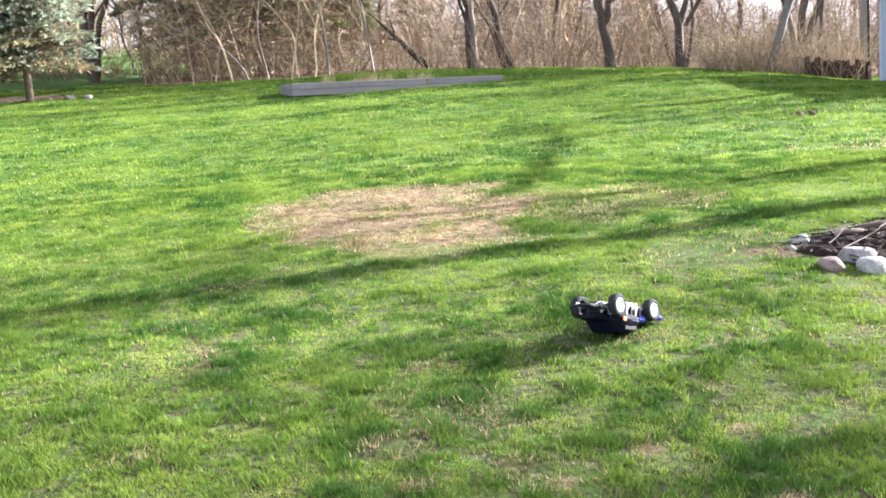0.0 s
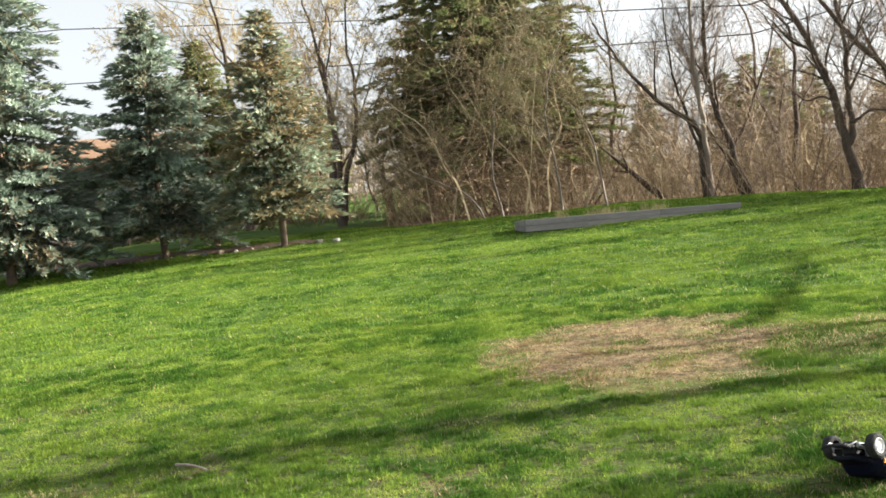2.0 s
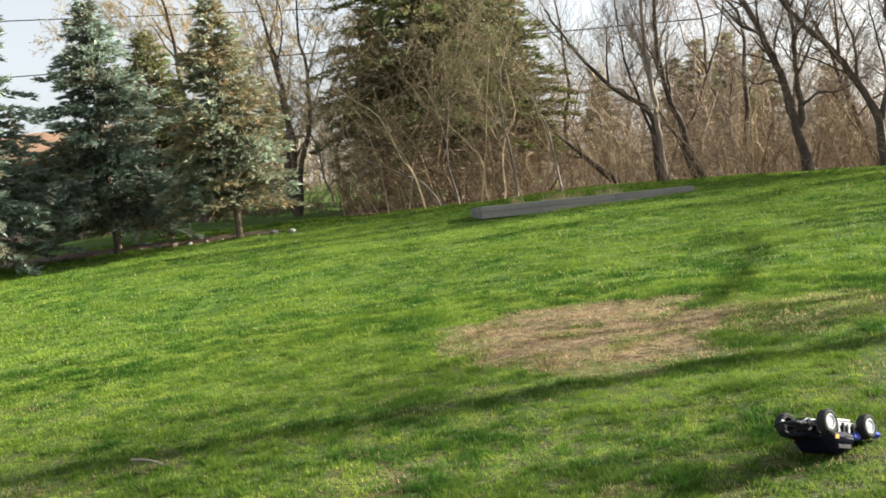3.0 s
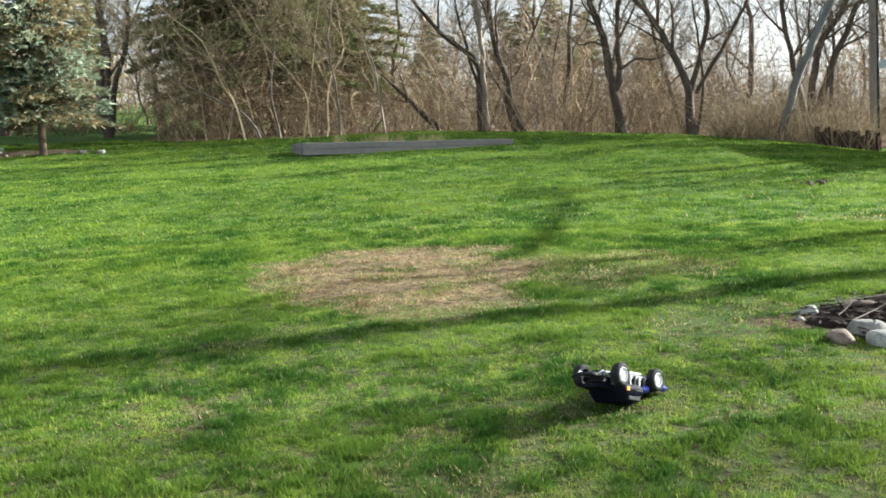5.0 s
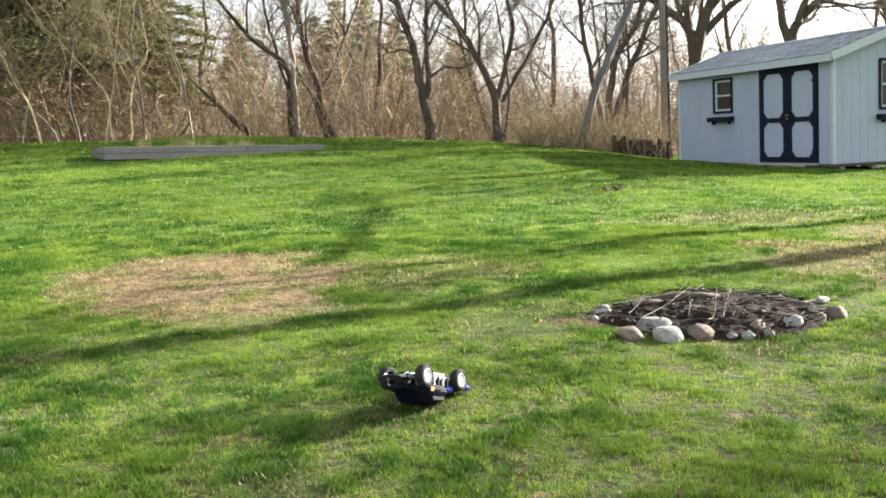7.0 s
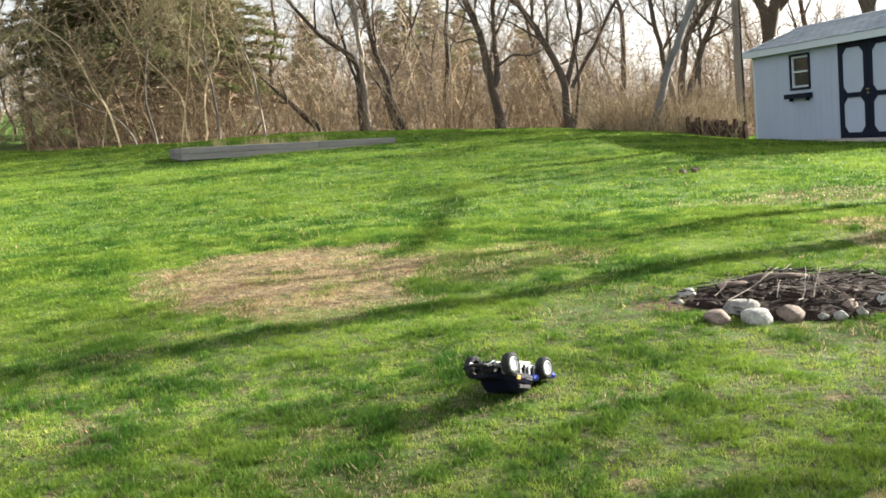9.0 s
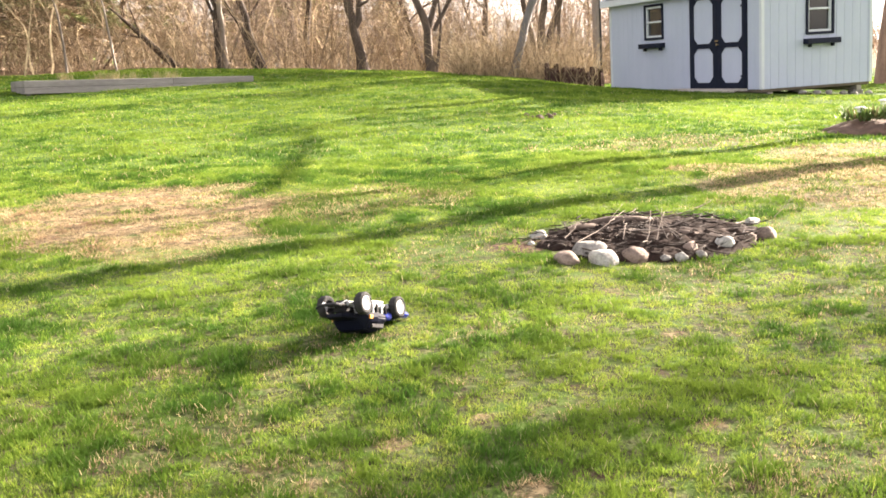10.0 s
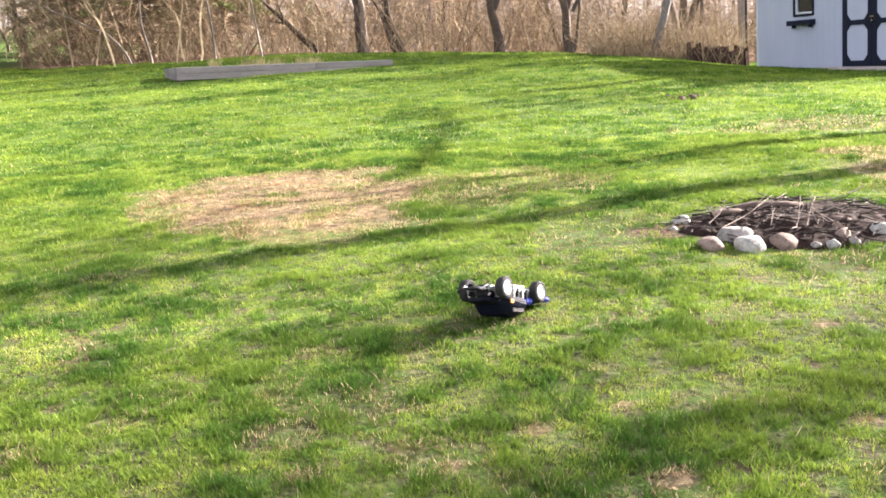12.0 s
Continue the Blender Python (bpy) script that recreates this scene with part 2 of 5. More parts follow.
# ---- builders ----
def mesh_from(name, verts, faces, material, smooth=False):
    me = bpy.data.meshes.new(name)
    me.from_pydata(verts, [], faces)
    me.materials.append(material)
    if smooth:
        me.shade_smooth()
    return me


def mesh_from_arrays(name, v, tris, material):
    me = bpy.data.meshes.new(name)
    me.vertices.add(len(v))
    me.vertices.foreach_set("co", np.ascontiguousarray(v, dtype=np.float32).ravel())
    me.loops.add(tris.size)
    me.loops.foreach_set("vertex_index", np.ascontiguousarray(tris, dtype=np.int32).ravel())
    me.polygons.add(len(tris))
    me.polygons.foreach_set("loop_start", np.arange(0, tris.size, 3, dtype=np.int32))
    me.polygons.foreach_set("loop_total", np.full(len(tris), 3, dtype=np.int32))
    me.materials.append(material)
    me.update()
    me.validate()
    return me


def part(name, bm, material, parent, label="", m=None):
    """Links a bmesh (or a mesh) as one object under a thing or a part."""
    if isinstance(bm, bpy.types.Mesh):
        me = bm
    else:
        me = bpy.data.meshes.new(name)
        bm.to_mesh(me)
        bm.free()
        me.materials.append(material)
    ob = new(name, me)
    ob.parent = parent
    if m is not None:
        ob.matrix_local = m
    if label:
        tagged(ob, label)
    return ob


def thing(name, m, label, category, group="", kind=""):
    ob = new(name)
    ob.empty_display_size = 0.2
    ob.matrix_world = m
    return tagged(ob, label, category, group, kind)


def single(name, bm, material, m, label, category, group="", kind=""):
    ob = part(name, bm, material, None, m=m)
    return tagged(ob, label, category, group, kind)


def box(bm, x0, x1, y0, y1, z0, z1, bevel=0.0, m=None):
    """Adds a box with worn edges to a bmesh."""
    r = bmesh.ops.create_cube(bm, size=1)
    vs = r["verts"]
    for v in vs:
        v.co = Vector((x0 + (v.co.x + 0.5) * (x1 - x0), y0 + (v.co.y + 0.5) * (y1 - y0), z0 + (v.co.z + 0.5) * (z1 - z0)))
    if bevel:
        es = list({e for v in vs for e in v.link_edges})
        r = bmesh.ops.bevel(bm, geom=es, offset=bevel, segments=1, affect="EDGES", profile=0.5)
        vs = list({v for f in r["faces"] for v in f.verts} | {v for v in vs if v.is_valid})
    if m is not None:
        bmesh.ops.transform(bm, matrix=m, verts=vs)
    return bm


def a_box(x0, x1, y0, y1, z0, z1, bevel=0.0):
    return box(bmesh.new(), x0, x1, y0, y1, z0, z1, bevel)


def tube(path, radii, sides, verts, faces, cap=True):
    """Adds a tapering tube along a path to plain vertex and face lists."""
    base = len(verts)
    side = Vector((1, 0, 0))
    n = len(path)
    for i in range(n):
        d = (path[min(i + 1, n - 1)] - path[max(i - 1, 0)])
        d = d.normalized() if d.length > 1e-9 else Vector((0, 0, 1))
        side = (side - d * side.dot(d))
        side = side.normalized() if side.length > 1e-4 else d.orthogonal().normalized()
        up = d.cross(side)
        for k in range(sides):
            a = 2 * math.pi * k / sides
            verts.append(path[i] + (side * math.cos(a) + up * math.sin(a)) * radii[i])
    for i in range(n - 1):
        for k in range(sides):
            a, b = base + i * sides + k, base + i * sides + (k + 1) % sides
            faces.append((a, b, b + sides, a + sides))
    if cap:
        faces.append(tuple(base + (n - 1) * sides + k for k in range(sides)))


def rise(x, y):
    """Height of the lawn: it climbs away, less so on the side where the shed stands, and eases off in the wood."""
    k = np.log1p(np.exp((y - 27) / 3)) * 3
    xc = np.clip(x, -9.5, 14)
    steep = 0.066 - 0.0016 * xc - 0.0095 * (1 + np.tanh((xc - 9) / 2))
    ease = 0.75 - 0.6 / (1 + np.exp((x + 11.5) / 1.2))
    # low swells behind the raised bed and under the shed
    u = np.clip((y - 18.5) / 8.5, 0, 1)
    swell = 0.16 * np.exp(-((x + 0.8) / 4.6) ** 2) * u * u * (3 - 2 * u)
    swell = swell + 0.12 * np.exp(-((x - 11.4) / 2.2) ** 2 - ((y - 18.2) / 2.8) ** 2)
    return steep * (y - ease * k) + swell


def ground_z(x, y):
    return float(rise(np.float64(x), np.float64(y)))


def at(az, d):
    """A place on the ground by its bearing in degrees and its distance."""
    x, y = d * math.sin(radians(az)), d * math.cos(radians(az))
    return x, y, ground_z(x, y)


# ---- ground ----
def build_ground():
    xs = np.unique(np.concatenate([np.linspace(-600, -50, 12), np.linspace(-50, -16, 24), np.linspace(-16, 18, 110), np.linspace(18, 50, 22), np.linspace(50, 600, 12)]))
    ys = np.unique(np.concatenate([np.linspace(-300, -8, 12), np.linspace(-8, 34, 130), np.linspace(34, 90, 30), np.linspace(90, 1500, 14)]))
    X, Y = np.meshgrid(xs, ys)
    Yc, Xc = np.clip(Y, -30, 90), np.clip(X, -60, 60)
    Z = rise(Xc, Yc)
    near = np.exp(-((np.hypot(X, Y) / 40) ** 4))
    Z += near * (0.018 * np.sin(X * 1.9 + 0.7 * np.sin(Y * 0.8)) * np.sin(Y * 1.4 + 0.5) + 0.012 * np.sin(X * 0.7 - Y * 0.9))
    v = np.stack([X.ravel(), Y.ravel(), Z.ravel()], 1)
    nx = len(xs)
    f = [(j * nx + i, j * nx + i + 1, (j + 1) * nx + i + 1, (j + 1) * nx + i) for j in range(len(ys) - 1) for i in range(nx - 1)]
    ob = new("ground", mesh_from("ground", v.tolist(), f, GROUND, True))
    return tagged(ob, "sloping back lawn with worn patches and leaf litter under the woods", "lawn", kind="structure")


build_ground()


FIELDS = [np.random.default_rng(900 + k).random((256, 256)) for k in range(8)]


def smooth_noise(k, x, y, cell):
    """Smooth value noise from the k-th field, with cells of that many metres."""
    g, n = FIELDS[k], 256
    u, v = x / cell, y / cell
    i, j = np.floor(u).astype(int), np.floor(v).astype(int)
    a, b = u - i, v - j
    a, b = a * a * (3 - 2 * a), b * b * (3 - 2 * b)
    i0, i1, j0, j1 = i % n, (i + 1) % n, j % n, (j + 1) % n
    return (g[i0, j0] * (1 - a) + g[i1, j0] * a) * (1 - b) + (g[i0, j1] * (1 - a) + g[i1, j1] * a) * b


def build_grass(tufts, blades, r0, r1, width, tall, spread, seed):
    """Tufts of single blades that lean outwards; low and strawy where the lawn is worn. Gives corners, tone and dryness."""
    rng = np.random.default_rng(seed)
    r = r0 + (r1 - r0) * rng.random(tufts)
    az = np.radians(-40 + 82 * rng.random(tufts))
    x, y = r * np.sin(az), r * np.cos(az)
    fine, mid, broad = smooth_noise(0, x, y, 0.10), smooth_noise(1, x, y, 0.25), smooth_noise(2, x, y, 1.5)
    clump = np.clip(1.9 * (0.46 * fine + 0.44 * mid + 0.10 * broad) - 0.45, 0, 1)
    bare = np.zeros(tufts)
    for cx, cy, rx, ry, amount in PATCHES + SPOTS:
        d = np.hypot((x - cx) / rx, (y - cy) / ry) + 0.7 * (smooth_noise(3, x, y, 0.4) - 0.5)
        bare = np.maximum(bare, amount * np.clip((1.07 - d) / 0.13, 0, 1))
    bare *= np.clip(0.08 + 1.55 * (0.6 * smooth_noise(5, x, y, 0.19) + 0.4 * smooth_noise(4, x, y, 0.5)), 0, 1.12)
    # thin thatchy spots in the near lawn, and smaller ones trodden to the soil
    spot = 0.45 * smooth_noise(4, x, y, 0.34) + 0.28 * smooth_noise(5, x, y, 0.13) + 0.27 * smooth_noise(6, x, y, 1.3)
    fade = np.clip((8.5 - y) / 3, 0, 1) * 0.85 + 0.15
    thin = np.clip((spot - 0.60) / 0.12, 0, 1) * fade
    worn = np.clip((spot - 0.69) / 0.05, 0, 1) * fade
    wood = 29.9 - 1.7 * np.clip((-1.6 - x) / 1.4, 0, 1) + 12 * np.clip((-8.2 - x) / 1.0, 0, 1)
    gaps = (smooth_noise(2, x, y, 0.055) > 0.36) | (rng.random(tufts) < 0.22 + 0.78 * np.clip((y - 6) / 5, 0, 1))
    keep = gaps & (y < wood) & (rng.random(tufts) > 0.12 * bare + 0.20 * thin + 0.28 * worn) & ~((np.abs(x - 12.3) < 1.9) & (np.abs(y - 21.3) < 3.3)) & (np.hypot((x - 2.95) / 0.86, (y - 6.34) / 0.60) > 1) & (rng.random(tufts) > 0.68 * np.clip((1.15 - np.hypot(x - 2.06, y - 6.38) / 0.21) / 0.3, 0, 1))
    x, y, r, clump, bare, thin, fine, mid, broad = (q[keep] for q in (x, y, r, clump, bare, thin, fine, mid, broad))
    n = len(x)
    th = tall * (0.46 + 0.72 * clump ** 1.3) * (0.75 + 0.5 * rng.random(n)) * (1 - 0.40 * bare) * (1 - 0.22 * thin)
    tone = np.clip(0.45 + 0.9 * (0.36 - clump) * np.clip(9 / r, 0.25, 1) + 0.5 * (smooth_noise(7, x, y, 0.17) - 0.5) + 0.12 * (smooth_noise(6, x, y, 1.1) - 0.5) + 0.18 * rng.normal(0, 1, n) + 0.06 * np.clip((5.5 - y) / 2.5, 0, 1), 0, 1)
    dry = np.clip(np.maximum(bare * 1.02, 0.36 * thin), 0, 1)
    rep = lambda q: np.repeat(q, blades)
    x, y, r, bare, th, tone, dry = (rep(q) for q in (x, y, r, bare, th, tone, dry))
    m = len(x)
    ld = rng.random(m) * 2 * np.pi
    off = spread * rng.random(m) * (0.4 + r / r1)
    x, y = x + np.cos(ld) * off, y + np.sin(ld) * off
    h = th * (0.5 + 0.7 * rng.random(m))
    lean = (0.15 + 0.9 * rng.random(m)) + bare * 0.8 * rng.random(m)
    ld = ld + rng.normal(0, 0.7, m)
    w = width * (0.7 + 0.6 * rng.random(m)) * (0.5 + r / r1)
    turn = ld + np.pi / 2 + rng.normal(0, 0.5, m)
    z = rise(x, y) + 0.018 * np.sin(x * 1.9 + 0.7 * np.sin(y * 0.8)) * np.sin(y * 1.4 + 0.5) + 0.012 * np.sin(x * 0.7 - y * 0.9) - 0.008
    p = np.stack([x, y, z], 1)
    s = np.stack([np.cos(turn) * w, np.sin(turn) * w, np.zeros(m)], 1)
    tip = p + np.stack([np.cos(ld) * h * lean, np.sin(ld) * h * lean, h], 1)
    v = np.empty((m * 3, 3))
    v[0::3], v[1::3], v[2::3] = p - s, p + s, tip
    return v, np.repeat(tone, 3), np.repeat(dry, 3)


def lawn_grass():
    a = build_grass(140000, 8, 2.4, 11.0, 0.0034, 0.040, 0.032, 3)
    b = build_grass(125000, 6, 9.5, 31.0, 0.0105, 0.042, 0.10, 4)
    v, tone, dry = (np.concatenate(q) for q in zip(a, b))
    me = mesh_from_arrays("lawn_grass", v, np.arange(len(v)).reshape(-1, 3), GRASS)
    for name, values in (("tone", tone), ("dry", dry)):
        me.attributes.new(name, "FLOAT", "POINT").data.foreach_set("value", values.astype(np.float32))
    tagged(new("lawn_grass", me), "fresh spring grass, patchy, with straw in the worn spots", "grass", kind="stuff")


lawn_grass()


# ---- trees ----
def grow(rng, p, d, r, length, depth, big, small, bend=0.18, up=0.05, kids=(4, 7), gap=0.35):
    """One limb and, along it, its side limbs; thick wood goes to big, twigs to small."""
    steps = max(4, min(16, int(length / 0.32))) if r > 0.03 else (3 if r > 0.011 else 2)
    path, radii = [p.copy()], [r]
    d = d.normalized()
    for i in range(steps):
        d = (d + Vector((rng.gauss(0, bend), rng.gauss(0, bend), rng.gauss(0, bend) + up))).normalized()
        p = p + d * (length / steps)
        path.append(p.copy())
        radii.append(max(0.004, r * (1 - 0.82 * (i + 1) / steps)))
    offshoots(rng, path, radii, length, depth, big, small, bend, up, kids, gap)


def offshoots(rng, path, radii, length, depth, big, small, bend, up, kids, gap):
    """Draws one limb along its path and sends out its side limbs."""
    r, steps = radii[0], len(path) - 1
    thick = r > 0.035
    tube(path, radii, 7 if r > 0.09 else (5 if thick else 3), *(big if thick else small), cap=False)
    if depth == 0 or length < 0.35:
        return
    for k in range(rng.randint(*kids)):
        f = gap + (1 - gap) * (k + rng.random()) / kids[1]
        i = min(steps - 1, int(f * steps))
        q = path[i].lerp(path[i + 1], min(1, f * steps - i))
        a = rng.random() * 2 * math.pi
        dd = (path[i + 1] - path[i]).normalized()
        o = dd.orthogonal().normalized()
        o = o * math.cos(a) + dd.cross(o) * math.sin(a)
        nd = dd * rng.uniform(0.55, 1.0) + o * rng.uniform(0.45, 0.9) + Vector((0, 0, up * 3))
        grow(rng, q, nd, radii[i] * (rng.uniform(0.42, 0.62) if k % 3 == 0 else rng.uniform(0.26, 0.48)), length * rng.uniform(0.3, 0.58), depth - 1, big, small, bend * 1.15, up, kids, 0.15)


def crooked_tree(seed, place, limbs, bark, label, depth=3, kids=(7, 11), up=0.05, twigs=None, group="bare trees of the wood", drift=0.25):
    """A leafless tree whose main limbs bend through a few turning points (across, up); each limb: its points, its radius at
    the foot and at the tip, how far up the side limbs begin, and whether they are of another bark."""
    rng = random.Random(seed)
    small = ([], [])
    t = thing("tree", pose(*place) @ pose(0, 0, 0, 0, 0, -math.degrees(math.atan2(place[0], place[1]))), label, "tree", group)
    for points, r0, r1, gap, *own in limbs:
        big = ([], [])
        lean = rng.uniform(-drift, drift)
        turns = [Vector((x, lean * z * 0.3, z)) for x, z in points]
        path = []
        for i in range(len(turns) - 1):
            p0, p1, p2, p3 = turns[max(i - 1, 0)], turns[i], turns[i + 1], turns[min(i + 2, len(turns) - 1)]
            n = max(3, int((p2 - p1).length / 0.28))
            for j in range(n):
                u = j / n
                q = 0.5 * (2 * p1 + (p2 - p0) * u + (2 * p0 - 5 * p1 + 4 * p2 - p3) * u * u + (3 * p1 - p0 - 3 * p2 + p3) * u ** 3)
                path.append(q + Vector((rng.gauss(0, 0.018), rng.gauss(0, 0.018), 0)))
        path.append(turns[-1])
        n = len(path)
        radii = [(r0 + (r1 - r0) * (i / (n - 1)) ** 0.8) * rng.uniform(0.93, 1.07) * (1 + 0.35 * max(0, 1 - i / 2) * (points[0][1] <= 0)) for i in range(n)]
        length = sum((path[i + 1] - path[i]).length for i in range(n - 1))
        offshoots(rng, path, radii, length * 0.8, depth, big, small, 0.13, up, kids, gap)
        grow(rng, path[-1], path[-1] - path[-3], r1, length * 0.5, depth, big, small, 0.12, up, kids, 0.1)
        part("trunk" if points[0][1] <= 0 else "limb", mesh_from("trunk", big[0], big[1], own[0] if own else bark, True), None, t)
    tagged(part("crown", mesh_from("crown", small[0], small[1], twigs or TWIGS), None, t), kind="stuff")
    return t


def bare_tree(seed, place, stems, bark, label, depth=4, twigs=None, kids=(5, 8), group="bare trees of the wood", bend=0.15, buds=None, low=0.2, up=0.03):
    """A leafless tree: stems are (direction, length, radius) from the base, or from a foot of their own."""
    rng = random.Random(seed)
    big, small = ([], []), ([], [])
    for d, length, r, *foot in stems:
        grow(rng, Vector(foot[0] if foot else (0, 0, -0.1)), Vector(d), r, length, depth, big, small, bend, up, kids, low)
    t = thing("tree", pose(*place), label, "tree", group)
    part("trunk", mesh_from("trunk", big[0], big[1], bark, True), None, t)
    if small[0]:
        tagged(part("crown", mesh_from("crown", small[0], small[1], twigs or TWIGS), None, t), kind="stuff")
    if buds:
        tri = []
        for k in range(buds[1]):
            c = rng.choice(small[0])
            e = Vector((rng.gauss(0, 1), rng.gauss(0, 1), rng.gauss(0, 1))).normalized()
            q = buds[2] * rng.uniform(0.6, 1.4)
            tri += [c, c + e * q, c + e * q * 0.6 + e.orthogonal().normalized() * q * 0.35]
        tagged(part("bud_haze", mesh_from_arrays("bud_haze", np.array(tri), np.arange(len(tri)).reshape(-1, 3), buds[0]), None, t, "haze of opening buds"), kind="stuff")
    return t


def spruce_crown(rng, height, width, low, density=1.0, droop=0.35, ragged=0.25, clump=0.12, needles=9):
    """Drooping boughs set with many small needle sprays, as arrays of triangles."""
    centres, ways, ends = [], [], []
    z = low
    while z < height - 0.15:
        f = (z - low) / (height - low)
        reach = width * (1 - f) ** 0.8 * (0.75 + 0.25 * min(1, f * 6 + 0.3))
        for k in range(max(4, int((7 + rng.randint(0, 3)) * density * (1 - 0.35 * f)))):
            az = rng.random() * 2 * math.pi
            L = max(0.18, reach * (1 + rng.uniform(-ragged, ragged * 0.6)))
            zz = z + rng.uniform(-0.12, 0.12)
            steps = max(2, int(L / 0.15))
            lift = rng.uniform(0.0, 0.25) + 0.5 * f
            ca, sa = math.cos(az), math.sin(az)
            for i in range(steps):
                u = (i + 0.6) / steps
                if u < 0.2 and L > 0.8 and rng.random() < 0.4:
                    continue
                rr = u * L
                h = zz + lift * rr - droop * rr * rr / max(L, 0.5)
                spread = (0.10 + 0.28 * min(1, L) * (1 - abs(u - 0.45))) * (1.0 if u < 0.9 else 0.5)
                for s in range(3 if L > 0.5 else 2):
                    o = rng.uniform(-spread, spread)
                    centres.append((ca * rr - sa * o, sa * rr + ca * o, h - abs(o) * 0.25 + rng.uniform(-0.05, 0.05)))
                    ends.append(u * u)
                    ways.append((ca * 0.8 - sa * o * 2.2, sa * 0.8 + ca * o * 2.2, rng.uniform(-0.35, 0.25)))
        z += 0.16 + 0.12 * (1 - f)
    gen = np.random.default_rng(rng.randint(0, 10 ** 6))
    C, D = np.repeat(np.array(centres), needles, 0), np.repeat(np.array(ways), needles, 0)
    D /= np.linalg.norm(D, axis=1)[:, None]
    n = len(C)
    W = gen.normal(0, 1, (n, 3)) + (0, 0, 0.3)
    W -= D * np.sum(W * D, 1)[:, None]
    W /= np.linalg.norm(W, axis=1)[:, None] + 1e-9
    le = clump * gen.uniform(0.8, 1.5, (n, 1))
    side = np.cross(D, W) * clump * gen.uniform(0.09, 0.20, (n, 1))
    B = C + D * clump * gen.uniform(-0.6, 0.6, (n, 1))
    tri = np.empty((n * 3, 3))
    tri[0::3], tri[1::3], tri[2::3] = B - side, B + side, B + D * le * 0.75 + W * le * gen.uniform(0.15, 0.55, (n, 1))
    return tri, np.repeat(np.array(ends), needles * 3)


def spruce(seed, place, height, width, low, needles, label, trunk_r=0.12, density=1.0, droop=0.35, lean=0.0, clump=0.12, ragged=0.25, group="spruces by the lawn", sprays=9):
    rng = random.Random(seed)
    t = thing("spruce", pose(*place) @ pose(0, 0, 0, 0, lean, 0), label, "spruce tree", group)
    v, f = [], []
    tube([Vector((0, 0, -0.2)), Vector((0, 0, 0.1)), Vector((0.02, 0, height * 0.4)), Vector((0, 0, height * 0.98))], [trunk_r * 1.15, trunk_r * 0.8, trunk_r * 0.5, 0.015], 9, v, f)
    part("trunk", mesh_from("trunk", v, f, SPRUCE_BARK, True), None, t)
    v, f = [], []
    for k in range(int(height * 9)):
        z = low * 0.75 + (height * 0.9 - low * 0.75) * rng.random()
        a, L = rng.random() * 6.283, width * (1 - z / height) * rng.uniform(0.5, 0.8)
        e = Vector((math.cos(a), math.sin(a), 0))
        tube([Vector((0, 0, z)), e * L * 0.5 + Vector((0, 0, z + 0.02)), e * L + Vector((0, 0, z - droop * L * 0.6))], [0.02, 0.012, 0.004], 3, v, f, False)
    tagged(part("inner_crown", mesh_from("inner_crown", v, f, SPRUCE_BARK), None, t, "bare brown inner boughs"), kind="stuff")
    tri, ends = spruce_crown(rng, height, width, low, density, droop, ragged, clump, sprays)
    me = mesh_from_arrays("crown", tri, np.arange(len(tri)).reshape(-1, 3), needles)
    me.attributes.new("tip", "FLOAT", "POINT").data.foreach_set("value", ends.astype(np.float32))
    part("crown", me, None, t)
    return t


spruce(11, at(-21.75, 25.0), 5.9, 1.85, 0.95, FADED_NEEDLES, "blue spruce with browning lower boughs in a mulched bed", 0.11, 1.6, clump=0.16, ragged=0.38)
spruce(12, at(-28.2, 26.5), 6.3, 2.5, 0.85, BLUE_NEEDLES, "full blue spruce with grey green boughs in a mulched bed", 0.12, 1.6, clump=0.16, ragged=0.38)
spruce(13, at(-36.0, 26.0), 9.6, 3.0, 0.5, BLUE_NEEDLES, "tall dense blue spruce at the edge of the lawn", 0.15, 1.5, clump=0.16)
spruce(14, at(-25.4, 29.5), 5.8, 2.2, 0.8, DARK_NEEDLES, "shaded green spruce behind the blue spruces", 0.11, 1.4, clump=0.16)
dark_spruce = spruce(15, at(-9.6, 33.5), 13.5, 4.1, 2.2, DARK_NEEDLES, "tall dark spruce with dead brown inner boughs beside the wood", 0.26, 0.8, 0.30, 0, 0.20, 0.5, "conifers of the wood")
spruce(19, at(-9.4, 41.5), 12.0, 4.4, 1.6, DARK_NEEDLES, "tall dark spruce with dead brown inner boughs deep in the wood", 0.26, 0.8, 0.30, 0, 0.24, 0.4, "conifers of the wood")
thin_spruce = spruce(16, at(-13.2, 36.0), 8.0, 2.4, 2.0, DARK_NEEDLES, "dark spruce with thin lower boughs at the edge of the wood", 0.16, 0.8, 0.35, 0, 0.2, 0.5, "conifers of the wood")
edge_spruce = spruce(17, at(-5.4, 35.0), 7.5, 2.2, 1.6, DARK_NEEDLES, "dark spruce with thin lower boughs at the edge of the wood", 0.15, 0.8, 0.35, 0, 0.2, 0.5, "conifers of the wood")


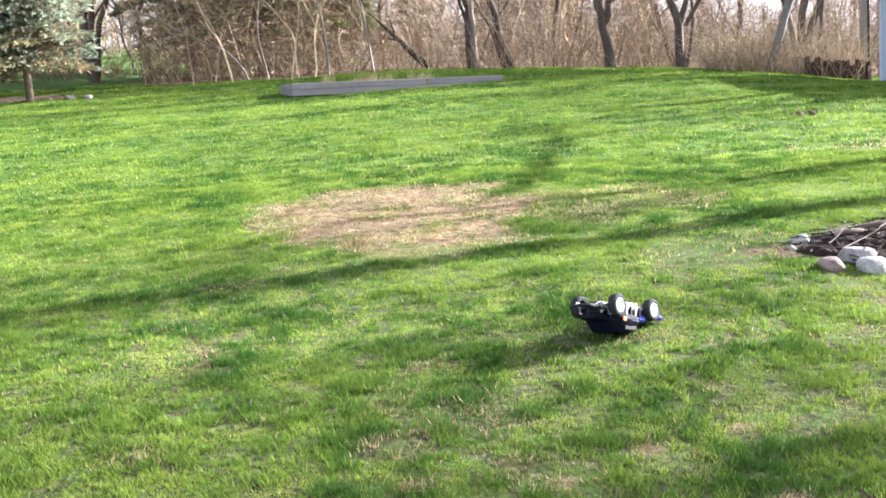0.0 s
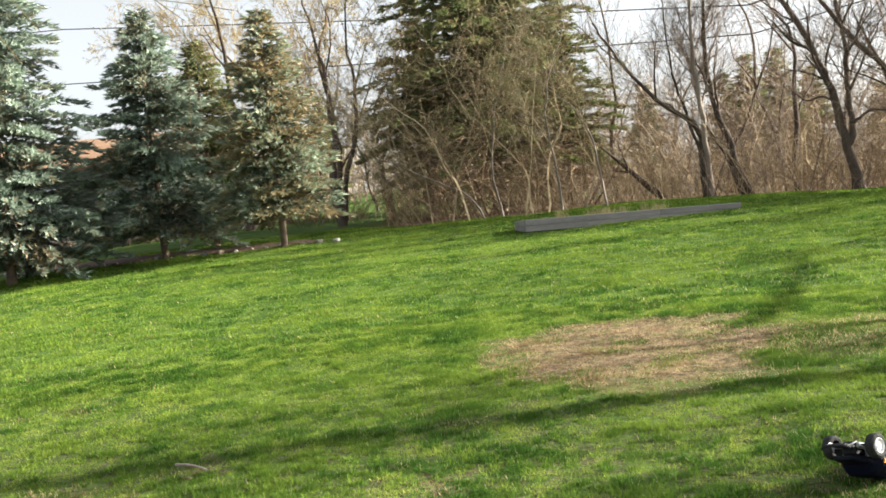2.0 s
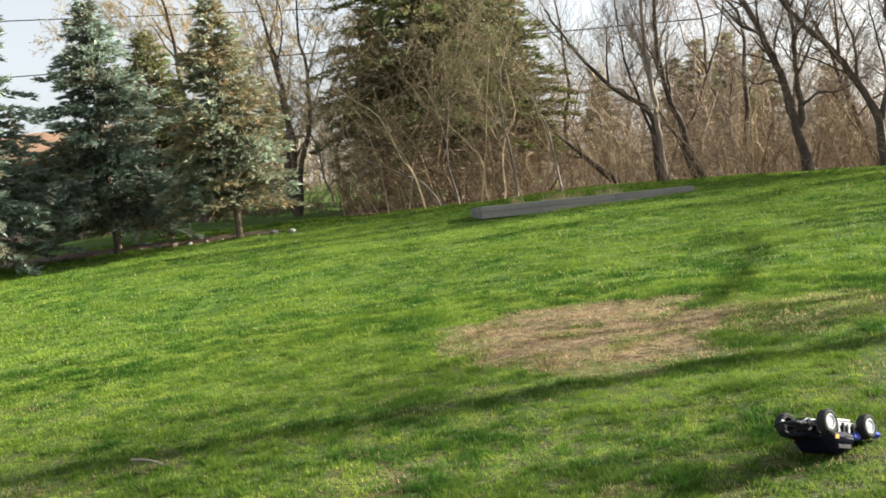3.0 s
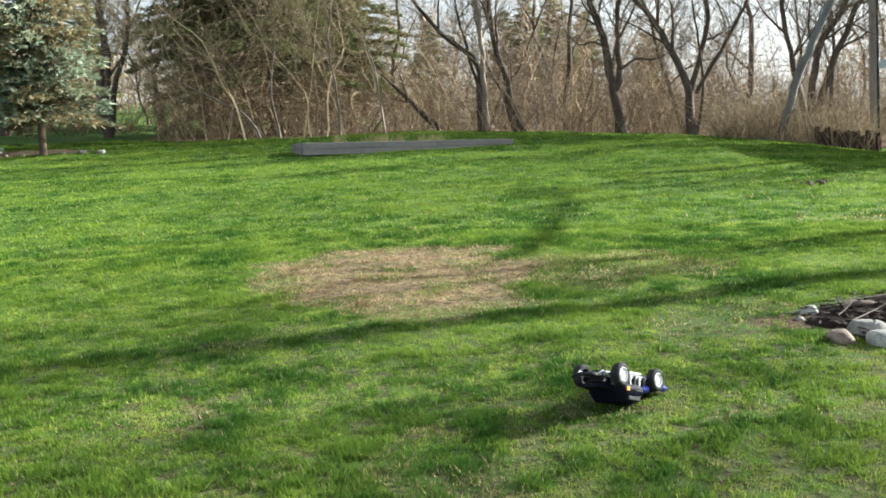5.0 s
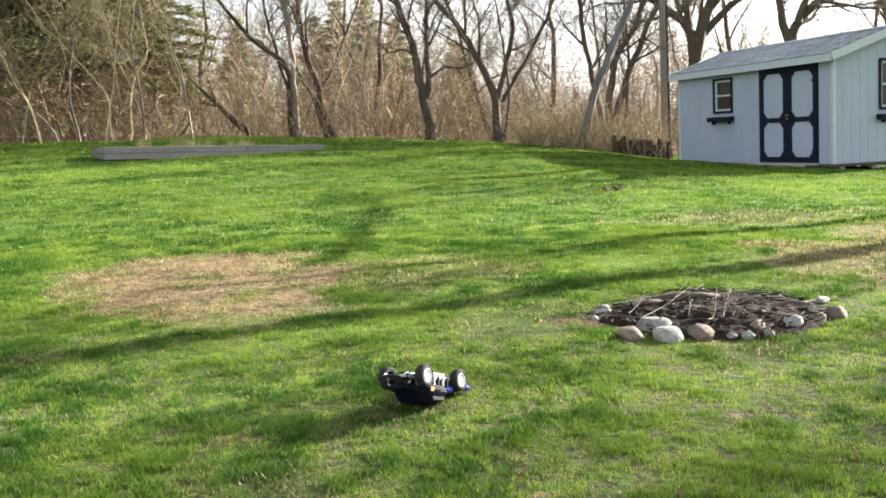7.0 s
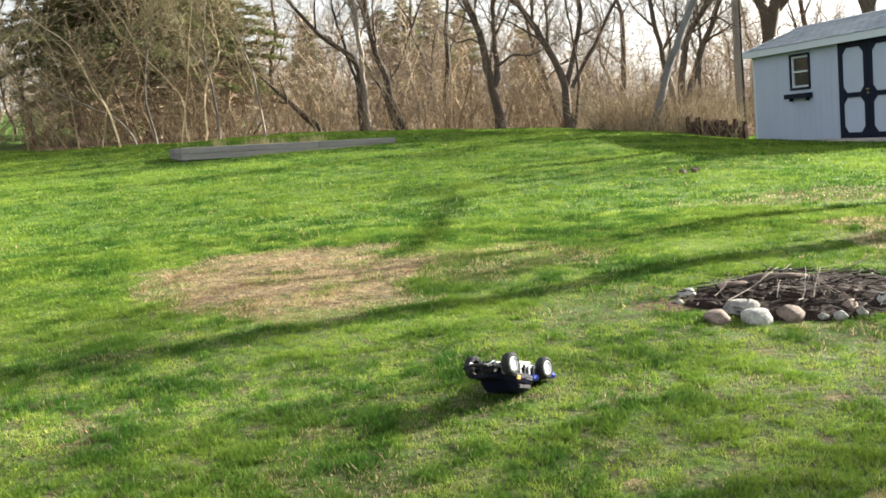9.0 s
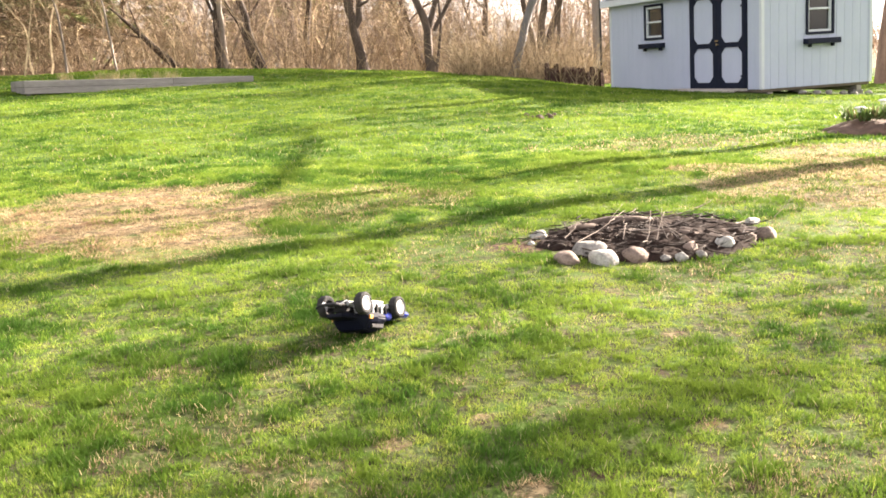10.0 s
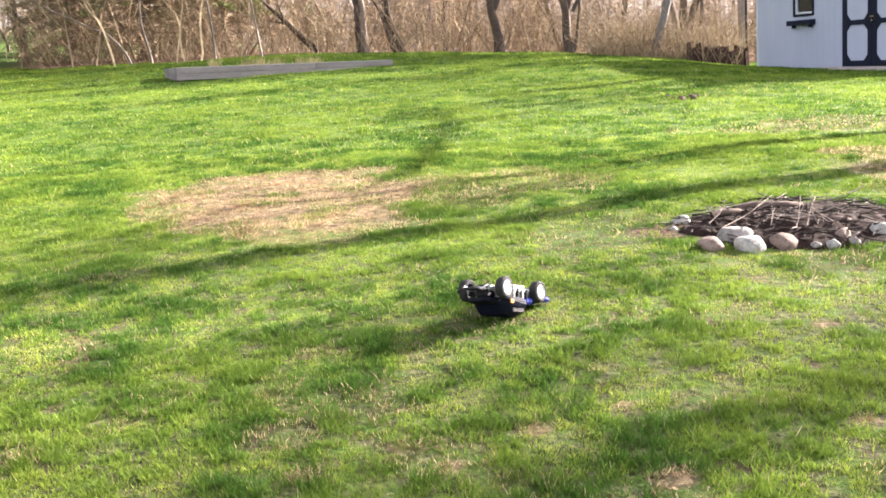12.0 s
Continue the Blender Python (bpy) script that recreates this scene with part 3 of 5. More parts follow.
def dead_skirt(seed, z0, z1, reach, boughs):
    """Lifeless drooping boughs with hanging twigs round the lower trunk of a big spruce."""
    rng = random.Random(seed)
    v, f = [], []
    for k in range(boughs):
        z, a, L = rng.uniform(z0, z1), rng.random() * 6.283, reach * rng.uniform(0.55, 1.0)
        e = Vector((math.cos(a), math.sin(a), 0))
        drop = rng.uniform(0.05, 0.4)
        p = [Vector((0, 0, z)) + e * L * u + Vector((rng.gauss(0, 0.05), rng.gauss(0, 0.05), -drop * L * u * u)) for u in (0, 0.35, 0.7, 1.0)]
        tube(p, [0.028, 0.018, 0.010, 0.004], 3, v, f, False)
        for q in range(34):
            u = rng.uniform(0.15, 1.0) * 2.999
            b = p[int(u)].lerp(p[int(u) + 1], u - int(u))
            g = b + (e * rng.uniform(0.1, 0.8) + e.cross(Vector((0, 0, 1))) * rng.gauss(0, 0.7) + Vector((0, 0, rng.uniform(-0.7, 0.25)))).normalized() * rng.uniform(0.2, 0.75)
            w = Vector((rng.gauss(0, 1), rng.gauss(0, 1), rng.gauss(0, 1))).normalized() * 0.008
            i = len(v)
            v += [b - w, b + w, g]
            f.append((i, i + 1, i + 2))
    return mesh_from("dead_skirt", v, f, DEAD)


def brush_mesh(name, seed, count, az0, az1, d0, d1, h0, h1, thick, material, twig=5, skip=None, wild=0.16):
    """Many thin stems with side twigs, from a band of bearings and distances."""
    rng = random.Random(seed)
    v, f = [], []
    for k in range(count):
        az, d = rng.uniform(az0, az1), d0 + (d1 - d0) * rng.random() ** 1.4
        x, y, z = at(az, d)
        if skip and skip(x, y):
            continue
        h = rng.uniform(h0, h1) * (0.45 + 0.55 * rng.random())
        lean = Vector((rng.gauss(0, wild), rng.gauss(0, wild), 1)).normalized()
        p0 = Vector((x, y, z - 0.05))
        p1 = p0 + lean * h * 0.5 + Vector((rng.gauss(0, 0.07), rng.gauss(0, 0.07), 0)) * h
        p2 = p1 + (lean + Vector((rng.gauss(0, 0.3), rng.gauss(0, 0.3), 0))) * h * 0.5
        r = thick * rng.uniform(0.5, 1.5)
        tube([p0, p1, p2], [r, r * 0.7, r * 0.2], 3, v, f, False)
        for q in range(twig):
            u = rng.uniform(0.12, 0.98)
            b = p0.lerp(p1, u * 2) if u < 0.5 else p1.lerp(p2, u * 2 - 1)
            e = b + Vector((rng.gauss(0, 0.8), rng.gauss(0, 0.8), rng.uniform(-0.3, 1.0))).normalized() * min(h * rng.uniform(0.12, 0.36), 2.2)
            k2 = b.lerp(e, 0.55) + Vector((rng.gauss(0, 0.05), rng.gauss(0, 0.05), rng.gauss(0, 0.05))) * h * 0.5
            w = Vector((rng.gauss(0, 1), rng.gauss(0, 1), rng.gauss(0, 0.6))).normalized() * max(r * 0.42, 0.0045)
            i = len(v)
            v += [b - w, b + w, k2 + w * 0.6, k2 - w * 0.6, e]
            f += [(i, i + 1, i + 2, i + 3), (i + 3, i + 2, i + 4)]
    return mesh_from(name, v, f, material)


for owner, skirt in ((dark_spruce, (61, 0.7, 5.5, 3.6, 190)), (thin_spruce, (62, 0.6, 4.0, 2.2, 110)), (edge_spruce, (63, 0.6, 4.0, 2.2, 110))):
    tagged(part("dead_skirt", dead_skirt(*skirt), None, owner, "lifeless brown lower boughs"), kind="stuff")
sparse = lambda x, y: near_lawn(x, y) or (x < -2.2 and (x * 7.13 + y * 3.7) % 1 < 0.62)
near_lawn = lambda x, y: y < (30.0 if x > -2.2 else 28.5) or x < -13.0 or (x < -8.4 and y < 33.0)
tagged(new("underbrush", brush_mesh("underbrush", 21, 4000, -24, 41, 27.3, 38, 0.7, 2.4, 0.010, BRUSH, 9, sparse, 0.5)), "tangled tan leafless brush along the edge of the wood", "underbrush", kind="stuff")
tagged(new("sapling_thicket", brush_mesh("sapling_thicket", 22, 560, -24, 29, 31, 46, 2.2, 5.0, 0.016, BRUSH, 40, sparse, 0.35)), "thin leafless saplings crowding the wood", "saplings", kind="stuff")
tagged(new("dead_boughs", brush_mesh("dead_boughs", 24, 210, -16, -2.5, 28.8, 35, 1.4, 5.0, 0.014, DEAD, 50, near_lawn, 0.5)), "tangle of dead brown boughs below the dark spruces", "dead boughs", kind="stuff")
tagged(new("pole_thicket", brush_mesh("pole_thicket", 29, 230, 0, 30, 30.2, 43, 2.6, 5.6, 0.015, TWIGS, 64, near_lawn, 0.3)), "thicket of brown leafless pole trees behind the lawn", "saplings", kind="stuff")
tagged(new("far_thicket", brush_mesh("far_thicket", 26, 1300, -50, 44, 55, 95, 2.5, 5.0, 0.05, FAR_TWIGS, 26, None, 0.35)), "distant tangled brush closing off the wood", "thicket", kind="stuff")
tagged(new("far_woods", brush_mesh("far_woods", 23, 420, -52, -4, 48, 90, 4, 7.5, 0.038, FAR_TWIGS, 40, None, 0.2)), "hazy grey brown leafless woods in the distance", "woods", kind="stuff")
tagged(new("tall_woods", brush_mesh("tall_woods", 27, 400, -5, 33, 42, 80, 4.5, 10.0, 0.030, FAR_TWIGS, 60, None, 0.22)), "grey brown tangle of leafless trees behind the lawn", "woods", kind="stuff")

# ---- trees of the wood's edge ----
crooked_tree(31, at(2.05, 31.0), [
    ([(0, -0.1), (-0.03, 1.6), (-0.06, 2.95), (-0.1, 4.4), (0.0, 6.0)], 0.10, 0.045, 0.42, PALE_BARK),
    ([(-0.16, -0.1), (-0.18, 1.0), (-0.22, 2.05), (-1.1, 2.85), (-2.1, 4.1), (-2.9, 5.6)], 0.115, 0.03, 0.3),
    ([(-0.2, 1.3), (-0.5, 2.6), (-0.75, 4.0), (-0.8, 5.6)], 0.06, 0.025, 0.2)], DARK_BARK, "leafless tree with a pale peeling trunk and a dark arching limb", up=0.09)
crooked_tree(32, at(3.95, 31.5), [
    ([(0, -0.1), (-0.36, 1.5), (-0.68, 2.62), (-0.81, 4.0), (-0.7, 5.6)], 0.14, 0.05, 0.4),
    ([(-0.15, 0.0), (-0.55, 1.3), (-0.95, 2.1), (-1.2, 3.4)], 0.09, 0.03, 0.35)], DARK_BARK, "dark leaning leafless tree in the wood", up=0.05)
crooked_tree(33, at(9.5, 31.0), [
    ([(0, -0.1), (-0.26, 1.5), (-0.4, 2.55), (-0.74, 3.75), (-1.2, 5.0), (-2.0, 6.5)], 0.17, 0.06, 0.38),
    ([(-0.22, 1.2), (0.0, 1.75), (-0.04, 2.8), (0.02, 4.2), (-0.15, 6.0)], 0.11, 0.05, 0.3),
    ([(0.02, 1.9), (0.5, 2.16), (1.0, 2.1), (1.5, 2.3)], 0.05, 0.02, 0.2),
    ([(-0.35, 2.4), (-0.7, 2.75), (-1.2, 2.7), (-1.6, 3.2)], 0.045, 0.02, 0.2)], BARK, "leafless tree with twin crooked brown trunks", up=0.03)
crooked_tree(34, at(13.2, 31.0), [
    ([(0, -0.1), (-0.1, 1.5), (-0.52, 2.5), (-1.05, 3.5), (-1.7, 4.3), (-2.5, 5.6)], 0.15, 0.06, 0.35),
    ([(0.02, 1.3), (0.28, 2.2), (0.55, 3.3), (0.46, 4.2), (0.75, 6.0)], 0.10, 0.045, 0.3),
    ([(0.15, 1.2), (0.85, 2.35), (1.55, 3.55), (2.1, 5.2)], 0.075, 0.035, 0.3),
    ([(0.1, -0.1), (0.35, 1.2), (0.3, 2.4), (0.05, 4.4)], 0.06, 0.02, 0.3)], BARK, "leafless tree with spreading limbs from a low fork", up=0.03)
crooked_tree(35, at(17.6, 28.0), [
    ([(0, -0.1), (0.56, 1.66), (1.26, 3.3), (2.1, 5.2), (2.6, 6.6)], 0.125, 0.07, 0.75)], GREY_BARK, "leaning weathered grey trunk at the edge of the lawn", 2, (2, 3))
crooked_tree(36, at(19.2, 31.0), [
    ([(0, -0.1), (0.1, 1.4), (0.3, 2.7), (0.95, 3.8), (1.5, 5.6)], 0.14, 0.06, 0.35),
    ([(-0.1, -0.1), (-0.15, 1.2), (-0.45, 2.7), (-0.7, 4.3), (-0.5, 6.2)], 0.11, 0.05, 0.35),
    ([(0.15, 0.6), (0.5, 1.9), (1.0, 3.1), (1.7, 4.6), (2.2, 6.2)], 0.12, 0.05, 0.35),
    ([(0.3, -0.1), (0.6, 1.4), (0.7, 3.0), (0.5, 5.2)], 0.07, 0.03, 0.3)], BARK, "many-stemmed leafless tree behind the leaning trunk", up=0.03)
crooked_tree(37, at(24.0, 33.0), [
    ([(0, -0.1), (-0.05, 2.2), (-0.05, 3.5), (-0.35, 4.2), (-1.0, 4.7), (-2.3, 5.7)], 0.32, 0.07, 0.6),
    ([(0.0, 3.0), (0.3, 4.2), (0.62, 5.1), (0.9, 7.0)], 0.22, 0.09, 0.35),
    ([(0.05, 3.2), (-0.2, 4.6), (0.0, 6.5)], 0.16, 0.07, 0.3),
    ([(0.2, 3.7), (1.1, 4.6), (2.3, 5.4), (3.4, 6.8)], 0.13, 0.05, 0.25)], BARK, "large leafless tree rising behind the shed", up=0.02)
crooked_tree(38, at(28.9, 34.0), [
    ([(-0.1, -0.1), (-0.1, 2.2), (0.0, 3.4), (0.25, 4.1), (1.2, 4.9), (2.6, 6.0)], 0.28, 0.08, 0.55),
    ([(0.0, 3.2), (-0.3, 4.4), (-0.45, 6.4)], 0.16, 0.07, 0.3),
    ([(0.2, 4.0), (0.6, 5.2), (0.8, 7.0)], 0.13, 0.05, 0.3)], BARK, "large leafless tree with heavy limbs rising behind the shed", up=0.02)
crooked_tree(39, at(35.0, 35.0), [
    ([(0, -0.1), (0.1, 2.5), (0.3, 4.5), (0.8, 7.0)], 0.2, 0.07, 0.4),
    ([(0.05, 2.0), (-0.8, 3.6), (-1.3, 6.0)], 0.13, 0.05, 0.3)], BARK, "large leafless tree beyond the shed roof", up=0.03)
bare_tree(42, at(-23.5, 37.0), [((-0.1, 0, 1), 9.5, 0.15), ((0.2, 0, 1), 9, 0.12)], BARK, "tree hazed with budding yellow twigs behind the spruces", 4, GOLD_LEAVES, (5, 7), buds=(GOLD_LEAVES, 15000, 0.085), up=0.05)
bare_tree(40, at(-18.4, 34.0), [((0.05, 0, 1), 9.5, 0.16), ((-0.2, 0, 1), 9, 0.12), ((0.25, 0.1, 1), 8, 0.11)], BARK, "tree hazed with budding yellow twigs behind the spruces", 4, GOLD_LEAVES, (5, 7), buds=(GOLD_LEAVES, 15000, 0.085), up=0.05)

GENERIC = [bare_tree(50 + k, at(a, d), [((random.Random(k).uniform(-0.2, 0.2), 0, 1), 8.5 + k % 3, 0.09 + 0.02 * (k % 4))], (BARK, DARK_BARK, BARK)[k % 3], "slim leafless tree standing in the wood", 3, kids=(6, 9))
           for k, (a, d) in enumerate([(-3.0, 36.0), (6.5, 37.0), (16.0, 38.0), (27.0, 40.0), (-15.5, 36.0), (33.5, 42.0)])]
rng_w = random.Random(77)
for k in range(25):
    src = GENERIC[k % len(GENERIC)]
    x, y, z = at(-18 + 50 * (k + rng_w.random()) / 25, rng_w.uniform(36, 60))
    s = rng_w.uniform(0.65, 1.0)
    copy_thing(src, pose(x, y, z, 0, 0, rng_w.uniform(0, 360)) @ Matrix.Diagonal((s, s, s, 1)))

OLIVE_BUDS = leafy("olive opening buds", (0.13, 0.13, 0.05), (0.26, 0.25, 0.11), None, 0, 0.35)
# slender pale saplings in front of the dark spruces
for k, (a, d, lean) in enumerate([(-13.4, 28.6, -0.08), (-11.3, 27.8, -0.24), (-10.4, 28.0, -0.14), (-8.2, 27.9, 0.06), (-7.7, 28.4, -0.12), (-6.1, 27.9, 0.0), (-5.8, 28.1, -0.04), (-4.9, 28.4, 0.1), (-3.6, 28.2, 0.05), (-15.2, 29.5, -0.22), (-6.9, 28.0, 0.14), (-9.4, 28.6, -0.05), (-12.3, 28.2, 0.1)]):
    bare_tree(90 + k, at(a, d), [((lean, 0, 1), 4.4 + k % 3, 0.026 + 0.005 * (k % 3))], PALE_BARK, "slender pale leafless sapling at the edge of the wood", 3, BRUSH, group="saplings by the wood", buds=(OLIVE_BUDS, 700 if a > -9 else 120, 0.07))

# conifers showing their tops over the far wood
far_conifer = spruce(18, at(4.5, 62.0), 8.0, 2.2, 0.8, DARK_NEEDLES, "distant dark spruce rising over the wood", 0.18, 0.7, clump=0.34, group="far conifers", sprays=4)
for k, (a, d, s) in enumerate([(6.0, 66, 1.1), (3.2, 64, 0.9), (7.6, 68, 1.0), (-1.0, 66, 0.9), (11.0, 70, 0.9), (-19.0, 60, 0.8)]):
    copy_thing(far_conifer, pose(*at(a, d), 0, 0, 70 * k) @ Matrix.Diagonal((s, s, s, 1)))

# trees beyond the edge of the view, towards the sun, whose shade falls on the lawn
for k, (x, y, stems, low) in enumerate([
        (11.6, 9.75, [((0.0, 0.42, 1), 9.5, 0.24)], 0.5),
        (13.5, 11.1, [((0.0, 0.64, 1), 7.6, 0.19), ((0.10, 1.0, 0.0), 7.0, 0.065, (0.0, 3.36, 5.25))], 0.6),
        (26.9, 14.2, [((0.0, 0, 1), 12.5, 0.16), ((-0.28, 0.12, 1), 11.0, 0.10), ((0.25, -0.2, 1), 11.0, 0.09), ((0.05, 0.30, 1), 10.5, 0.08)], 0.5),
        (27.6, 11.2, [((0.0, 0, 1), 12.0, 0.18), ((0.28, 0.1, 1), 11.0, 0.12)], 0.5),
        (23.5, 25.6, [((0.0, 0, 1), 11.0, 0.17), ((-0.35, 0.2, 1), 9.0, 0.13), ((0.3, -0.3, 1), 8.0, 0.12)], 0.3),
        (27.0, 25.0, [((0.0, 0, 1), 12.0, 0.20), ((0.35, 0.1, 1), 9.0, 0.15)], 0.3),
        (30.0, 31.0, [((0.0, 0, 1), 12.5, 0.2), ((-0.3, 0.2, 1), 9.5, 0.15), ((0.3, 0.2, 1), 9.5, 0.15)], 0.3)]):
    bare_tree(120 + k, (x, y, ground_z(x, y)), stems, BARK, "leafless yard tree that shades the lawn", 3, kids=(5, 8), group="yard trees", low=low, bend=(0.012, 0.03)[k] if k < 2 else 0.13, up=0.0 if k < 2 else 0.03, buds=(OLIVE_BUDS, 6000, 0.08) if k in (2, 3) else None)


bare_tree(141, (-9.2, 6.0, ground_z(-9.2, 6.0)), [((-0.02, -0.02, 1), 8.5, 0.13), ((3.6, 1.75, -1.5), 4.3, 0.03, (0.0, 0.0, 6.3)), ((1.05, 0.57, -0.95), 2.4, 0.014, (3.4, 1.7, 4.9))], PALE_BARK, "leafless yard tree with one long drooping branch", 1, GOLD_LEAVES, (5, 7), group="yard trees", low=0.75, bend=0.035, up=0.0)
RED_BARK = two_tone("furrowed red brown bark", (0.075, 0.045, 0.032), (0.26, 0.17, 0.125), 4, 0.95, bump=1.0, stretch=(1, 1, 0.3))
bare_tree(140, at(37.45, 28.0), [((0.03, 0, 1), 6.5, 0.50)], RED_BARK, "stout tree with furrowed red brown bark beside the shed", 3, kids=(4, 6), group="yard trees", low=0.45, bend=0.03)

# ---- shed ----
CORNER, LEFT = Vector((11.02, 18.34)), Vector((10.26, 24.0))
SHED_Z, WALL_H, SHED_L, SHED_W = 0.775, 2.13, 5.71, 2.75
PITCH, OVER = 0.335, 0.17
shed_turn = math.degrees(math.atan2(LEFT.y - CORNER.y, LEFT.x - CORNER.x))
GLASS = Nodes("dark window glass", 0.04, 0, 0.6)
GLASS.colour((0.02, 0.023, 0.027))
GLASS.bump(GLASS.noise(3, GLASS.coord(), 2), 0.05, 0.02)
GLASS = GLASS.m
DIM = two_tone("unlit shed inside", (0.10, 0.08, 0.06), (0.16, 0.13, 0.10), 4, 0.9)
BRASS = two_tone("dull brass", (0.35, 0.27, 0.13), (0.45, 0.36, 0.20), 8, 0.4, 0.9)
STONE = two_tone("pale field stone", (0.085, 0.08, 0.072), (0.33, 0.315, 0.285), 16, 0.9, bump=1.0, vary=0.2, fine=70)
BROWN_STONE = two_tone("brown field stone", (0.075, 0.055, 0.045), (0.25, 0.19, 0.155), 17, 0.9, bump=1.0, vary=0.2, fine=70)
PALE_STONE = two_tone("whitish boulder", (0.14, 0.135, 0.122), (0.46, 0.45, 0.41), 15, 0.85, bump=0.9, fine=60)
STEP_WOOD = two_tone("worn grey planks", (0.22, 0.20, 0.185), (0.40, 0.37, 0.34), 4, 0.9, bump=0.5, vary=0.15)


def pierced(length, height, thick, holes, place):
    """One welded wall with openings through it. place maps along, depth, up to the owner's axes."""
    bm = bmesh.new()
    xs = sorted({0.0, length, *[h[0] for h in holes], *[h[1] for h in holes]})
    zs = sorted({0.0, height, *[max(0.0, h[2]) for h in holes], *[h[3] for h in holes]})
    nx, nz = len(xs) - 1, len(zs) - 1
    solid = lambda i, j: 0 <= i < nx and 0 <= j < nz and not any(h[0] < (xs[i] + xs[i + 1]) / 2 < h[1] and h[2] < (zs[j] + zs[j + 1]) / 2 < h[3] for h in holes)
    made = {}

    def vert(i, d, j):
        if (i, d, j) not in made:
            made[i, d, j] = bm.verts.new(place(xs[i], d * thick, zs[j]))
        return made[i, d, j]

    for i in range(nx):
        for j in range(nz):
            if not solid(i, j):
                continue
            for d in (0, 1):
                bm.faces.new([vert(i, d, j), vert(i + 1, d, j), vert(i + 1, d, j + 1), vert(i, d, j + 1)])
            for di, dj, e in ((-1, 0, ((i, j), (i, j + 1))), (1, 0, ((i + 1, j), (i + 1, j + 1))), (0, -1, ((i, j), (i + 1, j))), (0, 1, ((i, j + 1), (i + 1, j + 1)))):
                if not solid(i + di, j + dj):
                    (a, b), (c, d) = e
                    bm.faces.new([vert(a, 0, b), vert(c, 0, d), vert(c, 1, d), vert(a, 1, b)])
    bmesh.ops.recalc_face_normals(bm, faces=bm.faces)
    return bm


def front_face(bm, a0, a1, d0, d1, z0, z1, bevel=0.0):
    return box(bm, a0, a1, -d1, -d0, z0, z1, bevel)          # the door wall looks along +y


def gable_face(bm, a0, a1, d0, d1, z0, z1, bevel=0.0):
    return box(bm, d0, d1, -a1, -a0, z0, z1, bevel)          # the gable looks along -x


def octagon_frame(w, h, cut, rail_l, rail_r, rail_b, rail_t, thick):
    """A panel frame w by h whose opening has clipped corners; it lies in the x-z plane, its face at +y."""
    bm = bmesh.new()
    x0, x1, z0, z1 = rail_l, w - rail_r, rail_b, h - rail_t
    inner = [(x0 + cut, z0), (x1 - cut, z0), (x1, z0 + cut), (x1, z1 - cut), (x1 - cut, z1), (x0 + cut, z1), (x0, z1 - cut), (x0, z0 + cut)]
    outer = [(x0 + cut, 0), (x1 - cut, 0), (w, z0 + cut), (w, z1 - cut), (x1 - cut, h), (x0 + cut, h), (0, z1 - cut), (0, z0 + cut)]
    corner = {1: (w, 0), 3: (w, h), 5: (0, h), 7: (0, 0)}
    for y in (0, thick):
        vi = [bm.verts.new((a, y, b)) for a, b in inner]
        vo = [bm.verts.new((a, y, b)) for a, b in outer]
        for k in range(8):
            n = (k + 1) % 8
            ring = [vi[k], vi[n], vo[n], vo[k]]
            if k in corner:
                ring.insert(3, bm.verts.new((corner[k][0], y, corner[k][1])))
            bm.faces.new(ring if y else ring[::-1])
    bmesh.ops.remove_doubles(bm, verts=bm.verts, dist=1e-6)
    edges = [e for e in bm.edges if e.is_boundary]
    pairs = {(round(v.co.x, 5), round(v.co.z, 5), v.co.y > 0): v for v in bm.verts}
    for e in edges:
        a, b = e.verts
        if a.co.y == 0 and b.co.y == 0:
            c, d = pairs[(round(a.co.x, 5), round(a.co.z, 5), True)], pairs[(round(b.co.x, 5), round(b.co.z, 5), True)]
            bm.faces.new((a, b, d, c))
    bmesh.ops.recalc_face_normals(bm, faces=bm.faces)
    return bm


